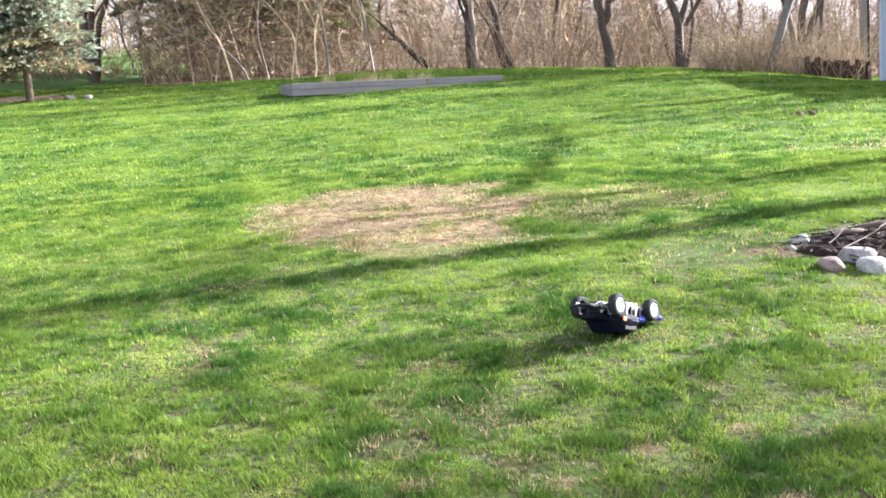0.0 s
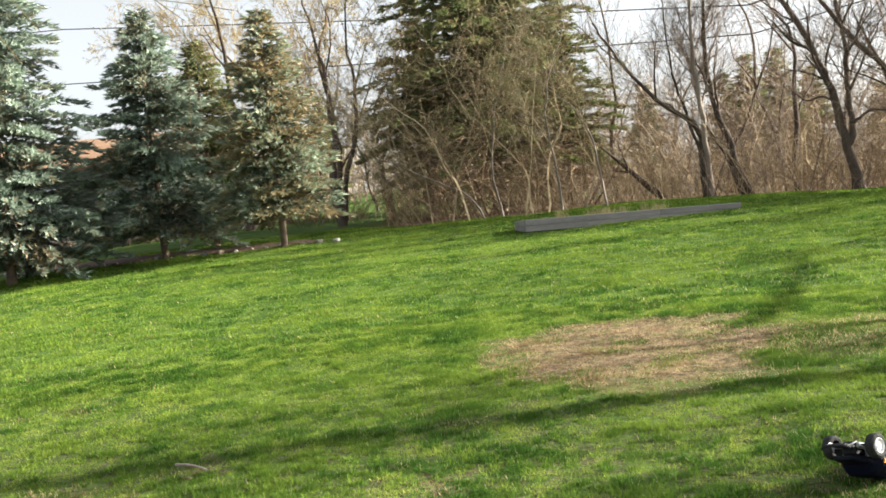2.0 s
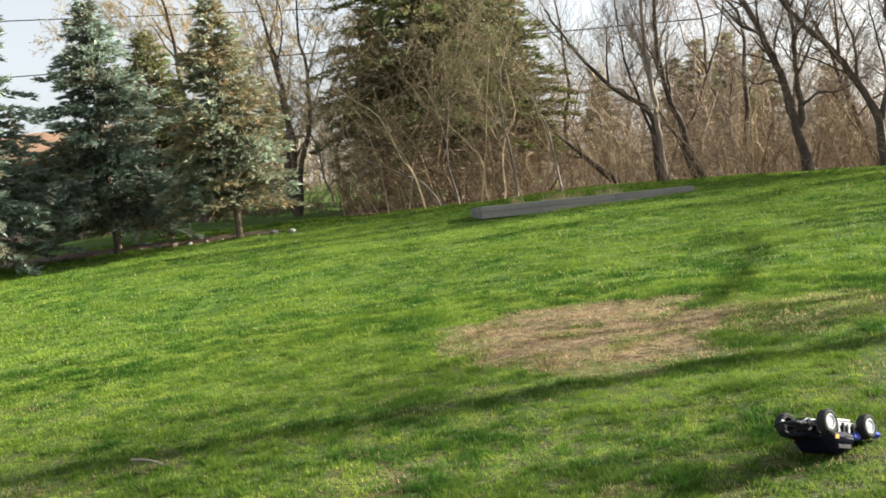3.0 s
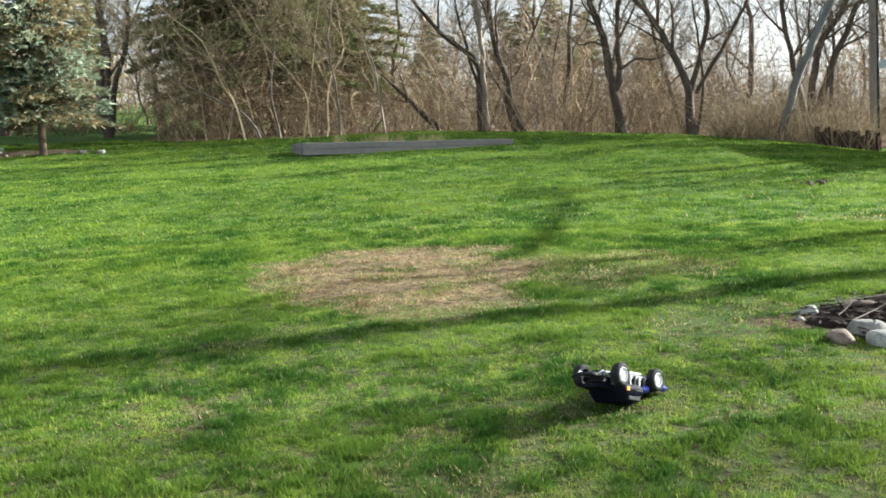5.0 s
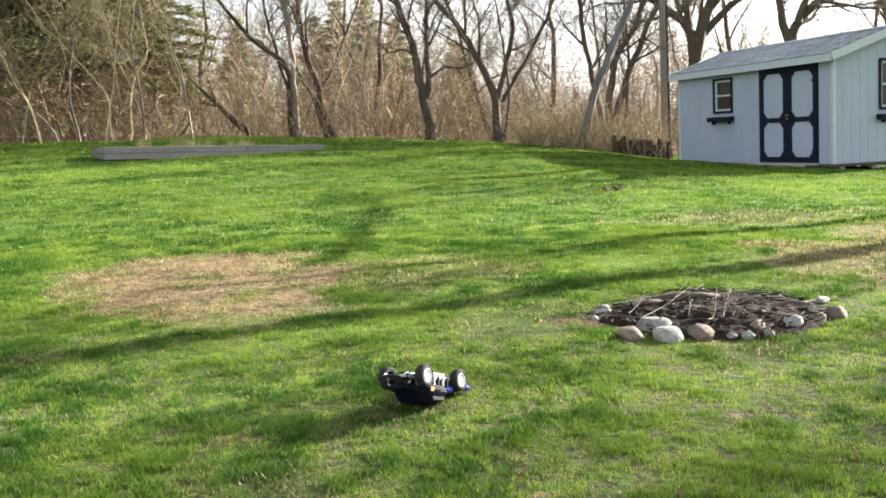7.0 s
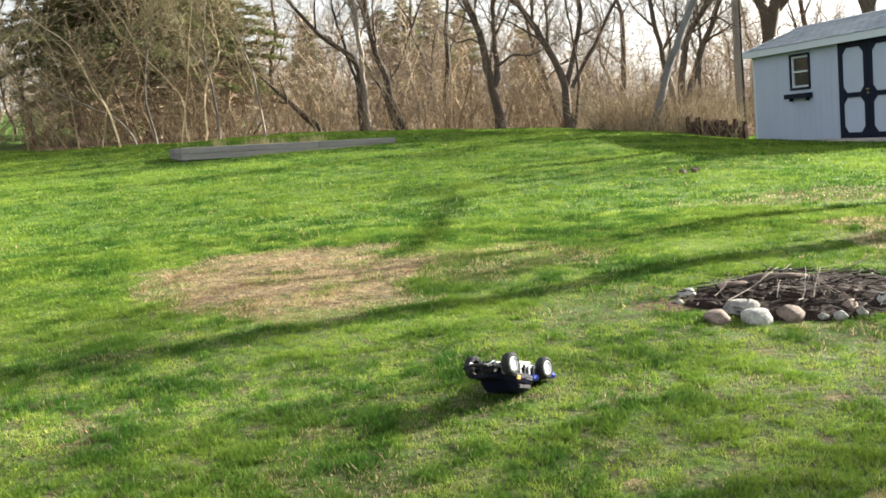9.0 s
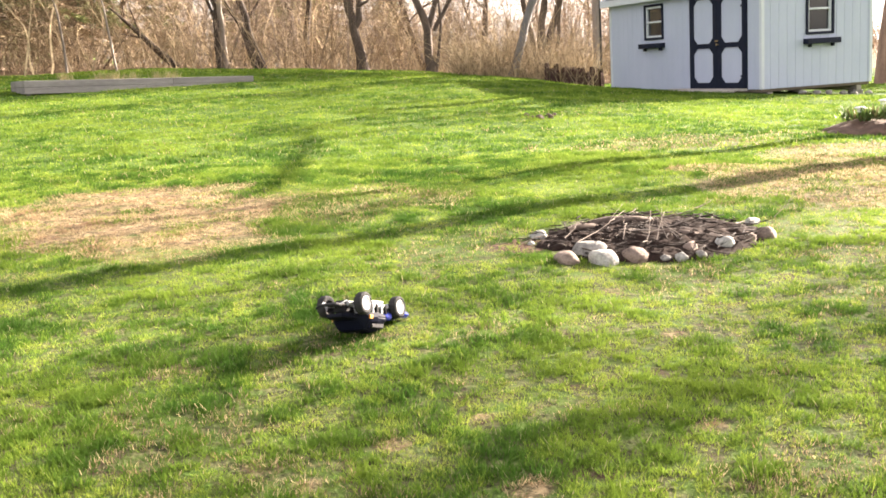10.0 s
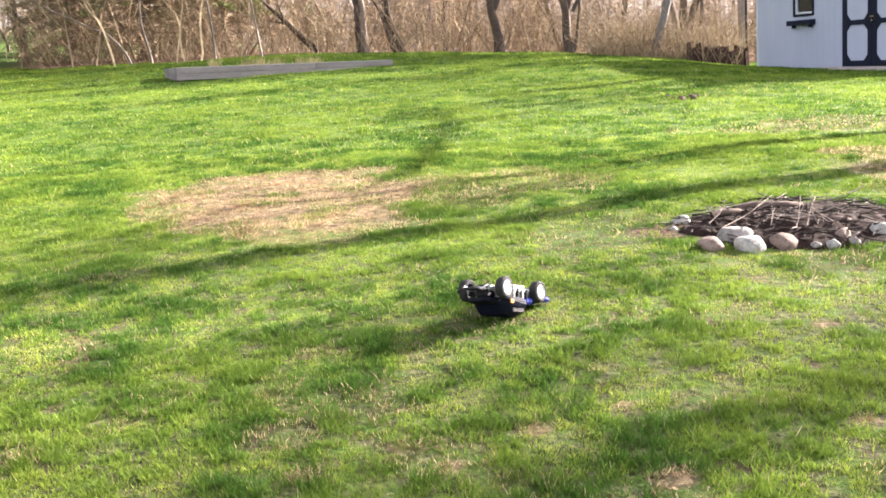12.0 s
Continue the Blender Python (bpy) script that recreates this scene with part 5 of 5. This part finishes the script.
# bleached branches and roots on the heap: foot, direction, length
for x, y, dx, dy, dz, le in ((2.36, 6.1, 0.75, 0.5, 0.34, 0.62), (2.83, 6.16, 0.6, 0.1, 0.06, 0.20), (2.33, 6.25, 0.5, 0.5, 0.2, 0.26), (2.86, 5.98, 0.3, 0.5, 0.42, 0.30), (2.93, 5.97, 0.22, 0.6, 0.55, 0.32), (3.0, 5.98, -0.15, 0.5, 0.5, 0.30),
                             (2.80, 6.0, 0.35, 0.4, 0.5, 0.28), (2.66, 6.06, 0.2, 0.3, 0.4, 0.20), (3.06, 6.02, -0.3, 0.3, 0.35, 0.24), (3.55, 6.8, 0.5, 0.1, 0.1, 0.22), (3.9, 6.3, 0.2, -0.1, 0.5, 0.16), (2.74, 6.5, 0.3, -0.3, 0.25, 0.2)):
    stick(rng_s, (x, y, ground_z(x, y) + 0.07), Vector((dx, dy, dz * 0.6)), le, 0.0042, STICK, "sticks in the fire pit", "bleached forked branch heaped in the fire pit")
ROTTEN = two_tone("rotten weathered log", (0.06, 0.043, 0.036), (0.16, 0.122, 0.10), 8, 0.95, bump=0.8, stretch=(0.2, 1, 1))
for x, y, z, turn, le, r in ((2.86, 6.55, 0.085, 4, 0.5, 0.026), (3.08, 6.12, 0.06, -24, 0.30, 0.028), (2.55, 6.45, 0.08, 20, 0.30, 0.024)):
    v, f = [], []
    tube([Vector((-le / 2, 0, 0)), Vector((-le / 5, 0.015, 0.012)), Vector((le / 5, -0.01, 0.0)), Vector((le / 2, 0.01, -0.02))], [r * 0.8, r, r * 0.9, r * 0.55], 9, v, f)
    lg = new("log", mesh_from("log", v, f, ROTTEN, True))
    lg.matrix_world = pose(x, y, ground_z(x, y) + z, 0, 0, turn)
    tagged(lg, "rotten grey brown log half sunk in the ash heap", "log", "logs in the fire pit")

# ---- spruce bed: bark mulch and edging stones ----
MULCH = two_tone("brown bark mulch", (0.045, 0.027, 0.019), (0.14, 0.085, 0.06), 9, 0.95, bump=1.0, fine=60)
bm = bmesh.new()
bmesh.ops.create_grid(bm, x_segments=90, y_segments=30, size=1)
for w in bm.verts:
    u, t = w.co.x, w.co.y
    cx = -13.4 + u * 5.3
    cy = 24.6 + 1.2 * t * (1 - 0.5 * u * u) - 0.9 * u * 0.6
    w.co = Vector((cx, cy, ground_z(cx, cy) + 0.035 + 0.03 * noise.noise(Vector((cx * 4, cy * 4, 3))) - 0.12 * max(abs(t), abs(u)) ** 10))
single("mulch_bed", bm, MULCH, Matrix(), "bed of brown bark mulch under the spruces", "mulch bed", kind="structure")
rng_e = random.Random(3)
edge = []
for k in range(26):
    u = -1 + 2 * k / 25
    x = -13.4 + u * 5.3
    edge.append((x, 25.0 - 1.6 * (1 - 0.5 * u * u) - 0.54 * u + rng_e.uniform(-0.1, 0.1), rng_e.uniform(0.06, 0.15), rng_e.choice((S_, B_, B_, P_))))
stones(edge, "stones edging the spruce bed", 17, "%s edging stone along the mulched spruce bed")

# ---- neighbouring house behind the spruces ----
ROOF = two_tone("orange brown roof shingle", (0.17, 0.10, 0.06), (0.28, 0.17, 0.105), 8, 0.95, bump=0.4, fine=30)
HWALL = two_tone("pale house siding", (0.15, 0.15, 0.142), (0.23, 0.23, 0.22), 3, 0.8, bump=0.2, stretch=(0.2, 1, 6))
hx, hy, hz = at(-33.5, 43.0)
house = thing("house", pose(hx, hy, hz + 0.25, 0, 0, 24), "single storey house with pale siding and orange brown shingled roof", "house")
HL, HWd, HH = 15.0, 8.0, 3.0
bm = pierced(HL, HH + 1.2, 0.2, [(2.0, 3.4, 2.2, 3.4), (6.4, 8.2, 2.1, 3.4), (11.0, 12.2, 1.2, 3.3)], lambda a, d, z: (a - HL / 2, d, z - 1.2))
part("wall", bm, HWALL, house)
part("wall", a_box(-HL / 2, HL / 2, HWd - 0.2, HWd, -1.2, HH), HWALL, house)
part("wall", a_box(-HL / 2, -HL / 2 + 0.2, 0.2, HWd - 0.2, -1.2, HH), HWALL, house)
part("wall", a_box(HL / 2 - 0.2, HL / 2, 0.2, HWd - 0.2, -1.2, HH), HWALL, house)
part("door", a_box(11.0 - HL / 2, 12.2 - HL / 2, 0.08, 0.13, 0.0, 2.1), NAVY, house, "dark house door")
for a0, a1, z0, z1 in ((2.0, 3.4, 1.0, 2.2), (6.4, 8.2, 0.9, 2.2)):
    w = part("window", a_box(a0 - HL / 2, a1 - HL / 2, 0.1, 0.12, z0, z1), GLASS, house, "dark house window")
    for q in ((a0 - 0.06, a0, z0 - 0.06, z1 + 0.06), (a1, a1 + 0.06, z0 - 0.06, z1 + 0.06), (a0, a1, z1, z1 + 0.06), (a0, a1, z0 - 0.06, z0), ((a0 + a1) / 2 - 0.03, (a0 + a1) / 2 + 0.03, z0, z1)):
        part("window_frame", a_box(q[0] - HL / 2, q[1] - HL / 2, -0.03, 0.09, q[2], q[3]), WHITE_TRIM, w)
rp = math.atan(0.36)
for side in (1, -1):
    rn = (HWd / 2 + 0.5) / math.cos(rp)
    bm = a_box(-HL / 2 - 0.4, HL / 2 + 0.4, -rn if side > 0 else 0, 0 if side > 0 else rn, 0, 0.15)
    bmesh.ops.transform(bm, matrix=Matrix.Translation((0, HWd / 2, HH + HWd / 2 * 0.36)) @ Matrix.Rotation(rp * side, 4, "X"), verts=bm.verts)
    rf = part("roof", bm, ROOF, house, "orange brown shingled roof slope")
for x in (-HL / 2, HL / 2 - 0.2):
    bm = bmesh.new()
    tri = [(0, HH), (HWd, HH), (HWd / 2, HH + HWd / 2 * 0.36)]
    a = [bm.verts.new((x, y, z)) for y, z in tri]
    b = [bm.verts.new((x + 0.2, y, z)) for y, z in tri]
    bm.faces.new(a), bm.faces.new(b[::-1])
    for k in range(3):
        bm.faces.new((a[k], b[k], b[(k + 1) % 3], a[(k + 1) % 3]))
    bmesh.ops.recalc_face_normals(bm, faces=bm.faces)
    part("gable", bm, HWALL, house)

part("step", a_box(10.6 - HL / 2, 12.6 - HL / 2, -1.2, -0.01, -1.2, -0.02, 0.02), STONE, house, "concrete house step")
tagged(new("hedge", brush_mesh("hedge", 25, 900, -41, -17, 38, 42, 0.6, 1.5, 0.014, DEAD, 16, None, 0.5)), "low dark leafless hedge before the house", "hedge", kind="stuff")

# ---- flower bed with solar lights ----
fx, fy = 8.95, 10.75
bm = bmesh.new()
bmesh.ops.create_grid(bm, x_segments=50, y_segments=30, size=1)
for w in bm.verts:
    d = w.co.length
    x, y = fx + w.co.x * 1.7, fy + w.co.y * 0.9
    w.co = Vector((x, y, ground_z(x, y) - 0.03 + 0.22 * max(0, 1 - d * d) ** 0.7 + 0.05 * noise.noise(Vector((x * 4, y * 4, 5)))))
bmesh.ops.delete(bm, geom=[w for w in bm.verts if math.hypot((w.co.x - fx) / 1.7, (w.co.y - fy) / 0.9) > 1.0], context="VERTS")
single("flower_bed", bm, MULCH, Matrix(), "mounded flower bed of brown mulch with dry stems", "flower bed")
SPROUT = leafy("dark green sprouting leaves", (0.035, 0.075, 0.018), (0.13, 0.20, 0.05), (0.20, 0.15, 0.08), 0.3)
rng_p = random.Random(61)
for k in range(16):
    a, d = rng_p.random() * 6.283, rng_p.random() ** 0.5 * 0.9
    x, y = fx + math.cos(a) * d * 1.6, fy + math.sin(a) * d * 0.8
    tri = []
    for q in range(120):
        a, h = rng_p.random() * 6.283, rng_p.uniform(0.06, 0.24)
        e = Vector((math.cos(a), math.sin(a), 0))
        b = Vector((rng_p.gauss(0, 0.07), rng_p.gauss(0, 0.07), 0))
        tip = b + e * h * rng_p.uniform(0.2, 0.8) + Vector((0, 0, h))
        side = e.cross(Vector((0, 0, 1))) * rng_p.uniform(0.008, 0.02)
        tri += [b.lerp(tip, 0.3) - side, b.lerp(tip, 0.5) + side, tip]
    p = (x, y, ground_z(x, y) - 0.03 + 0.22 * max(0, 1 - d * d) ** 0.7)
    tagged(new("plant", mesh_from_arrays("plant", np.array(tri), np.arange(len(tri)).reshape(-1, 3), SPROUT)), "low clump of dark green sprouting leaves in the flower bed", "plant", "plants in the flower bed").location = p
stones([(fx - 1.62, fy - 0.1, 0.07, B_), (fx - 1.45, fy + 0.25, 0.06, B_), (fx - 0.25, fy - 0.98, 0.12, B_), (fx + 0.2, fy - 0.98, 0.11, B_), (fx + 0.65, fy - 0.9, 0.13, B_)], "stones edging the flower bed", 23, "%s stone edging the mounded flower bed")
LENS = Nodes("milky lamp lens", 0.2, 0, 0.5)
LENS.colour(LENS.mix(LENS.noise(20, LENS.coord()), (0.75, 0.75, 0.72), (0.85, 0.85, 0.82)))
LENS = LENS.m
STEEL = two_tone("brushed steel", (0.45, 0.45, 0.46), (0.60, 0.60, 0.61), 9, 0.35, 0.9, bump=0.1)


def lathe(profile, sides, material, name):
    """Turns a profile of (radius, height) about the z axis."""
    v = [Vector((r * math.cos(2 * math.pi * k / sides), r * math.sin(2 * math.pi * k / sides), z)) for r, z in profile for k in range(sides)]
    f = [(i * sides + k, i * sides + (k + 1) % sides, (i + 1) * sides + (k + 1) % sides, (i + 1) * sides + k) for i in range(len(profile) - 1) for k in range(sides)]
    if profile[-1] != profile[0]:
        f.append(tuple((len(profile) - 1) * sides + k for k in range(sides)))
    me = mesh_from(name, v, f, material)
    me.set_sharp_from_angle(angle=0.7)
    return me


def solar_light(x, y):
    t = thing("solar_light", pose(x, y, ground_z(x, y) + 0.02) @ Matrix.Diagonal((0.9, 0.9, 0.6, 1)), "small solar path light on a stake with milky lens", "path light", "solar path lights")
    part("stake", lathe([(0.006, -0.15), (0.011, 0.0), (0.011, 0.36)], 10, STEEL, "stake"), None, t)
    part("lens", lathe([(0.02, 0.36), (0.045, 0.37), (0.05, 0.43), (0.05, 0.44)], 14, LENS, "lens"), None, t, "milky ribbed lens")
    part("cap", lathe([(0.085, 0.44), (0.085, 0.455), (0.06, 0.475), (0.005, 0.485)], 16, STEEL, "cap"), None, t, "brushed steel cap")
    return t


solar_light(7.86, 10.85)
solar_light(9.3, 12.35)

# ---- fallen log at the wood's edge, and a hole in the lawn with a stick ----
rng_f = random.Random(44)
big, small = ([], []), ([], [])
grow(rng_f, Vector((0, 0, 0)), Vector((-0.8, 0.1, 0.85)), 0.13, 2.6, 2, big, small, 0.05, 0.0, (2, 4))
fl = thing("fallen_log", pose(*at(-0.5, 31.5)), "dark fallen log propped in the brush", "log")
part("trunk", mesh_from("trunk", big[0], big[1], DARK_BARK, True), None, fl)
if small[0]:
    part("snag", mesh_from("snag", small[0], small[1], TWIGS), None, fl)
hxx, hyy = -3.05, 5.66
stick(random.Random(2), (hxx - 0.14, hyy + 0.10, ground_z(hxx, hyy) + 0.035), Vector((0.9, -0.35, 0)), 0.36, 0.011, STICK, "sticks on the lawn", "short pale stick lying on the lawn")


def soil_patch(cx, cy, rx, ry, lift, label):
    """A shallow hollow of bare earth with a crumbly surface."""
    bm = bmesh.new()
    bmesh.ops.create_grid(bm, x_segments=22, y_segments=22, size=1)
    for w in bm.verts:
        d = w.co.length
        ragged = 1 + 0.25 * noise.noise(w.co * 2.2 + Vector((cx, cy, 0)))
        x, y = cx + w.co.x * rx * ragged, cy + w.co.y * ry * ragged
        w.co = Vector((x, y, ground_z(x, y) + lift - 0.06 * max(0, 1 - d * d) + 0.014 * noise.noise(Vector((x * 20, y * 20, 0))) - 0.03 * d ** 4))
    bmesh.ops.delete(bm, geom=[w for w in bm.verts if math.hypot((w.co.x - cx) / rx, (w.co.y - cy) / ry) > 1.05], context="VERTS")
    single("soil_patch", bm, SOIL, Matrix(), label, "soil patch", "bare spots in the lawn")


soil_patch(hxx + 0.10, hyy - 0.02, 0.16, 0.10, 0.03, "small hollow of bare dark soil in the lawn")
rng_c = random.Random(71)
for k in range(9):
    x, y = 4.9 + rng_c.uniform(-0.28, 0.28), 13.8 + rng_c.uniform(-0.3, 0.3)
    me = rock_mesh("clod", rng_c, (rng_c.uniform(0.025, 0.06),) * 2 + (0.035,), SOIL)
    clod = new("clod", me)
    clod.matrix_world = pose(x, y, ground_z(x, y) + 0.02, 0, 0, 40 * k)
    tagged(clod, "crumbling clod of dark soil thrown up on the lawn", "clod", "clods on the lawn")

# ---- toy truck lying on its roof ----
BODY = Nodes("glossy dark navy shell", 0.45, 0.0, 0.08)
vv = BODY.coord()
BODY.colour(BODY.mix(BODY.ramp(BODY.noise(9, BODY.scaled(vv, (0.5, 1, 2.2)), 1), 0.72, 0.74), (0.006, 0.007, 0.016), (0.02, 0.03, 0.20)))
BODY = BODY.m
RUBBER = two_tone("black tyre rubber", (0.012, 0.012, 0.012), (0.03, 0.03, 0.03), 20, 0.85, bump=0.6)
BLACK = two_tone("black nylon plastic", (0.006, 0.006, 0.007), (0.016, 0.016, 0.018), 15, 0.75, bump=0.2)
SATIN = two_tone("satin white wheel", (0.62, 0.62, 0.63), (0.75, 0.75, 0.76), 15, 0.35, bump=0.05)
BLUE = two_tone("blue plastic", (0.02, 0.035, 0.28), (0.04, 0.06, 0.40), 9, 0.35, bump=0.05)
ORANGE = two_tone("orange sticker", (0.62, 0.22, 0.04), (0.75, 0.32, 0.08), 9, 0.4, bump=0)
ALU = two_tone("scuffed aluminium", (0.12, 0.12, 0.125), (0.55, 0.56, 0.58), 38, 0.4, 0.3, bump=0.4, fine=120)


def truck_shell():
    """The moulded body: cross-sections along its length, from tail to nose."""
    #        x      half width  sill   deck  roof  roof half width
    secs = [(-0.262, 0.055, 0.104, 0.116, 0.120, 0.048), (-0.225, 0.076, 0.102, 0.124, 0.128, 0.066), (-0.15, 0.088, 0.102, 0.130, 0.136, 0.076), (-0.11, 0.124, 0.098, 0.142, 0.188, 0.086),
            (-0.03, 0.132, 0.092, 0.144, 0.204, 0.088), (0.04, 0.130, 0.104, 0.138, 0.192, 0.086), (0.095, 0.104, 0.108, 0.126, 0.138, 0.088), (0.19, 0.100, 0.094, 0.114, 0.120, 0.084), (0.26, 0.100, 0.068, 0.096, 0.100, 0.080), (0.282, 0.090, 0.066, 0.084, 0.087, 0.070)]
    bm = bmesh.new()
    rings = []
    for x, w, lo, dk, rf, rw in secs:
        pts = [(-w, lo), (-w * 1.03, (lo + dk) / 2), (-w * 0.97, dk), (-rw, rf * 0.99), (-rw * 0.5, rf), (rw * 0.5, rf), (rw, rf * 0.99), (w * 0.97, dk), (w * 1.03, (lo + dk) / 2), (w, lo)]
        rings.append([bm.verts.new((x, a, b)) for a, b in pts])
    for r, s in zip(rings, rings[1:]):
        for k in range(9):
            bm.faces.new((r[k], r[k + 1], s[k + 1], s[k]))
    bm.faces.new(rings[0]), bm.faces.new(rings[-1][::-1])
    # wheel arches cut by lifting the sill
    for v in bm.verts:
        for ax in (-0.165, 0.165):
            if abs(v.co.x - ax) < 0.05 and v.co.z < 0.09:
                v.co.z = 0.105
    bmesh.ops.recalc_face_normals(bm, faces=bm.faces)
    bmesh.ops.bevel(bm, geom=[e for e in bm.edges if e.calc_face_angle(0) > 0.5], offset=0.006, segments=2, affect="EDGES")
    return bm


def build_truck():
    m = Matrix.Translation((0.765, 4.95, ground_z(0.765, 4.95) + 0.178)) @ pose(0, 0, 0, 0, 0, 44) @ pose(0, 0, 0, 0, 17, 0) @ pose(0, 0, 0, 171, 0, 0) @ Matrix.Diagonal((0.88, 0.88, 0.88, 1))
    t = thing("toy_truck", m, "dark navy radio controlled toy truck lying upside down on the grass", "toy truck")
    shell = part("body_shell", truck_shell(), BODY, t, "glossy dark navy moulded shell with blue flashes")
    for s in (-1, 1):
        part("side_window", a_box(-0.075, 0.04, s * 0.108 - 0.012, s * 0.108 + 0.012, 0.150, 0.180, 0.006), BLACK, shell, "black side window")
        part("headlight", a_box(0.258, 0.282, s * 0.062 - 0.016, s * 0.062 + 0.016, 0.082, 0.095, 0.004), SATIN, shell, "white headlight")
        part("sticker", a_box(-0.108, -0.080, s * 0.130 - 0.004, s * 0.130 + 0.004, 0.108, 0.130, 0.001), ORANGE, shell, "orange sticker")
        part("fender", a_box(0.225, 0.290, s * 0.105 - 0.030, s * 0.105 + 0.030, 0.070, 0.104, 0.015), BLUE, shell, "blue front fender")
        part("side_panel", a_box(0.05, 0.125, s * 0.112 - 0.014, s * 0.112 + 0.014, 0.086, 0.126, 0.012), BLUE, shell, "blue side panel behind the wheel")
        part("side_rail", a_box(-0.088, 0.10, s * 0.105 - 0.012, s * 0.105 + 0.012, 0.040, 0.062, 0.004), ALU, t, "scuffed silver side rail")
        for k in range(4):
            part("rib", a_box(-0.07 + 0.042 * k, -0.052 + 0.042 * k, s * 0.118 - 0.006, s * 0.118 + 0.006, 0.044, 0.098, 0.003), (ALU, BLACK)[k % 2], t)
        v, f = [], []
        tube([Vector((-0.19, s * 0.07, 0.055)), Vector((-0.25, s * 0.08, 0.035)), Vector((-0.30, s * 0.06, 0.062))], [0.0035] * 3, 6, v, f)
        part("cage_wire", mesh_from("cage_wire", v, f, SATIN, True), None, t, "pale wire of the rear cage")
        part("link", a_box(-0.10, 0.10, s * 0.075 - 0.006, s * 0.075 + 0.006, 0.018, 0.030, 0.003), SATIN, t, "white suspension link")
    part("windscreen", a_box(0.06, 0.098, -0.082, 0.082, 0.150, 0.178, 0.006), BLACK, shell, "black windscreen")
    part("chassis", a_box(-0.20, 0.21, -0.055, 0.055, 0.030, 0.062, 0.008), ALU, t, "scuffed pale chassis plate")
    part("battery_tray", a_box(-0.10, 0.09, 0.056, 0.095, 0.034, 0.07, 0.006), BLACK, t)
    part("battery_tray", a_box(-0.10, 0.09, -0.095, -0.056, 0.034, 0.07, 0.006), ALU, t)
    part("skid_plate", a_box(0.15, 0.285, -0.095, 0.095, 0.028, 0.048, 0.006), BLUE, t, "blue nose plate")
    part("gearbox", a_box(-0.215, -0.12, -0.04, 0.04, 0.026, 0.10, 0.012), BLACK, t)
    for x in (-0.305, 0.285):
        v, f = [], []
        tube([Vector((x, -0.085, 0.07)), Vector((x + math.copysign(0.015, x), -0.05, 0.06)), Vector((x + math.copysign(0.018, x), 0.05, 0.06)), Vector((x, 0.085, 0.07))], [0.008] * 4, 8, v, f)
        b = part("bumper", mesh_from("bumper", v, f, BLACK, True), None, t)
        part("mount", a_box(min(x, x * 0.72), max(x, x * 0.72), -0.05, 0.05, 0.046, 0.062, 0.004), BLACK, b)
    for x in (-0.165, 0.165):
        v, f = [], []
        tube([Vector((x, -0.11, 0.05)), Vector((x, 0.11, 0.05))], [0.008] * 2, 8, v, f)
        part("axle", mesh_from("axle", v, f, ALU, True), None, t)
        for s in (-1, 1):
            v, f = [], []
            tube([Vector((x + 0.03, s * 0.05, 0.06)), Vector((x + 0.02, s * 0.085, 0.12))], [0.011, 0.011], 8, v, f)
            part("shock", mesh_from("shock", v, f, ALU, True), None, t, "silver shock absorber")
            part("arm", a_box(x - 0.02, x + 0.02, min(s * 0.04, s * 0.115), max(s * 0.04, s * 0.115), 0.038, 0.048, 0.003), BLACK, t)
            # wheel: tyre with tread blocks, dished rim
            w = new("wheel")
            w.parent = t
            w.matrix_local = pose(x, s * 0.128, 0.05, -90 * s, 0, 0) @ Matrix.Diagonal((1.06, 1.06, 1.05, 1))
            skin = lathe([(0.036, -0.022), (0.048, -0.025), (0.055, -0.019), (0.057, -0.006), (0.057, 0.006), (0.055, 0.019), (0.048, 0.025), (0.036, 0.022), (0.036, -0.022)], 36, RUBBER, "tyre")
            for q in skin.vertices:
                rad = math.hypot(q.co.x, q.co.y)
                if rad > 0.054 and round(math.degrees(math.atan2(q.co.y, q.co.x)) / 10) % 2:
                    q.co.x, q.co.y = q.co.x * 1.07, q.co.y * 1.07
            part("tyre", skin, None, w, "black knobbly tyre")
            part("rim", lathe([(0.037, -0.02), (0.0375, 0.022), (0.034, 0.025), (0.031, 0.013), (0.014, 0.016), (0.011, 0.022), (0.003, 0.023)], 24, SATIN, "rim"), None, w, "white dished rim")
    v, f = [], []
    tube([Vector((-0.05, 0.02, 0.19)), Vector((-0.06, 0.02, 0.2)), Vector((-0.16, 0.03, 0.205))], [0.002] * 3, 5, v, f)
    part("aerial", mesh_from("aerial", v, f, BLACK), None, t)


build_truck()
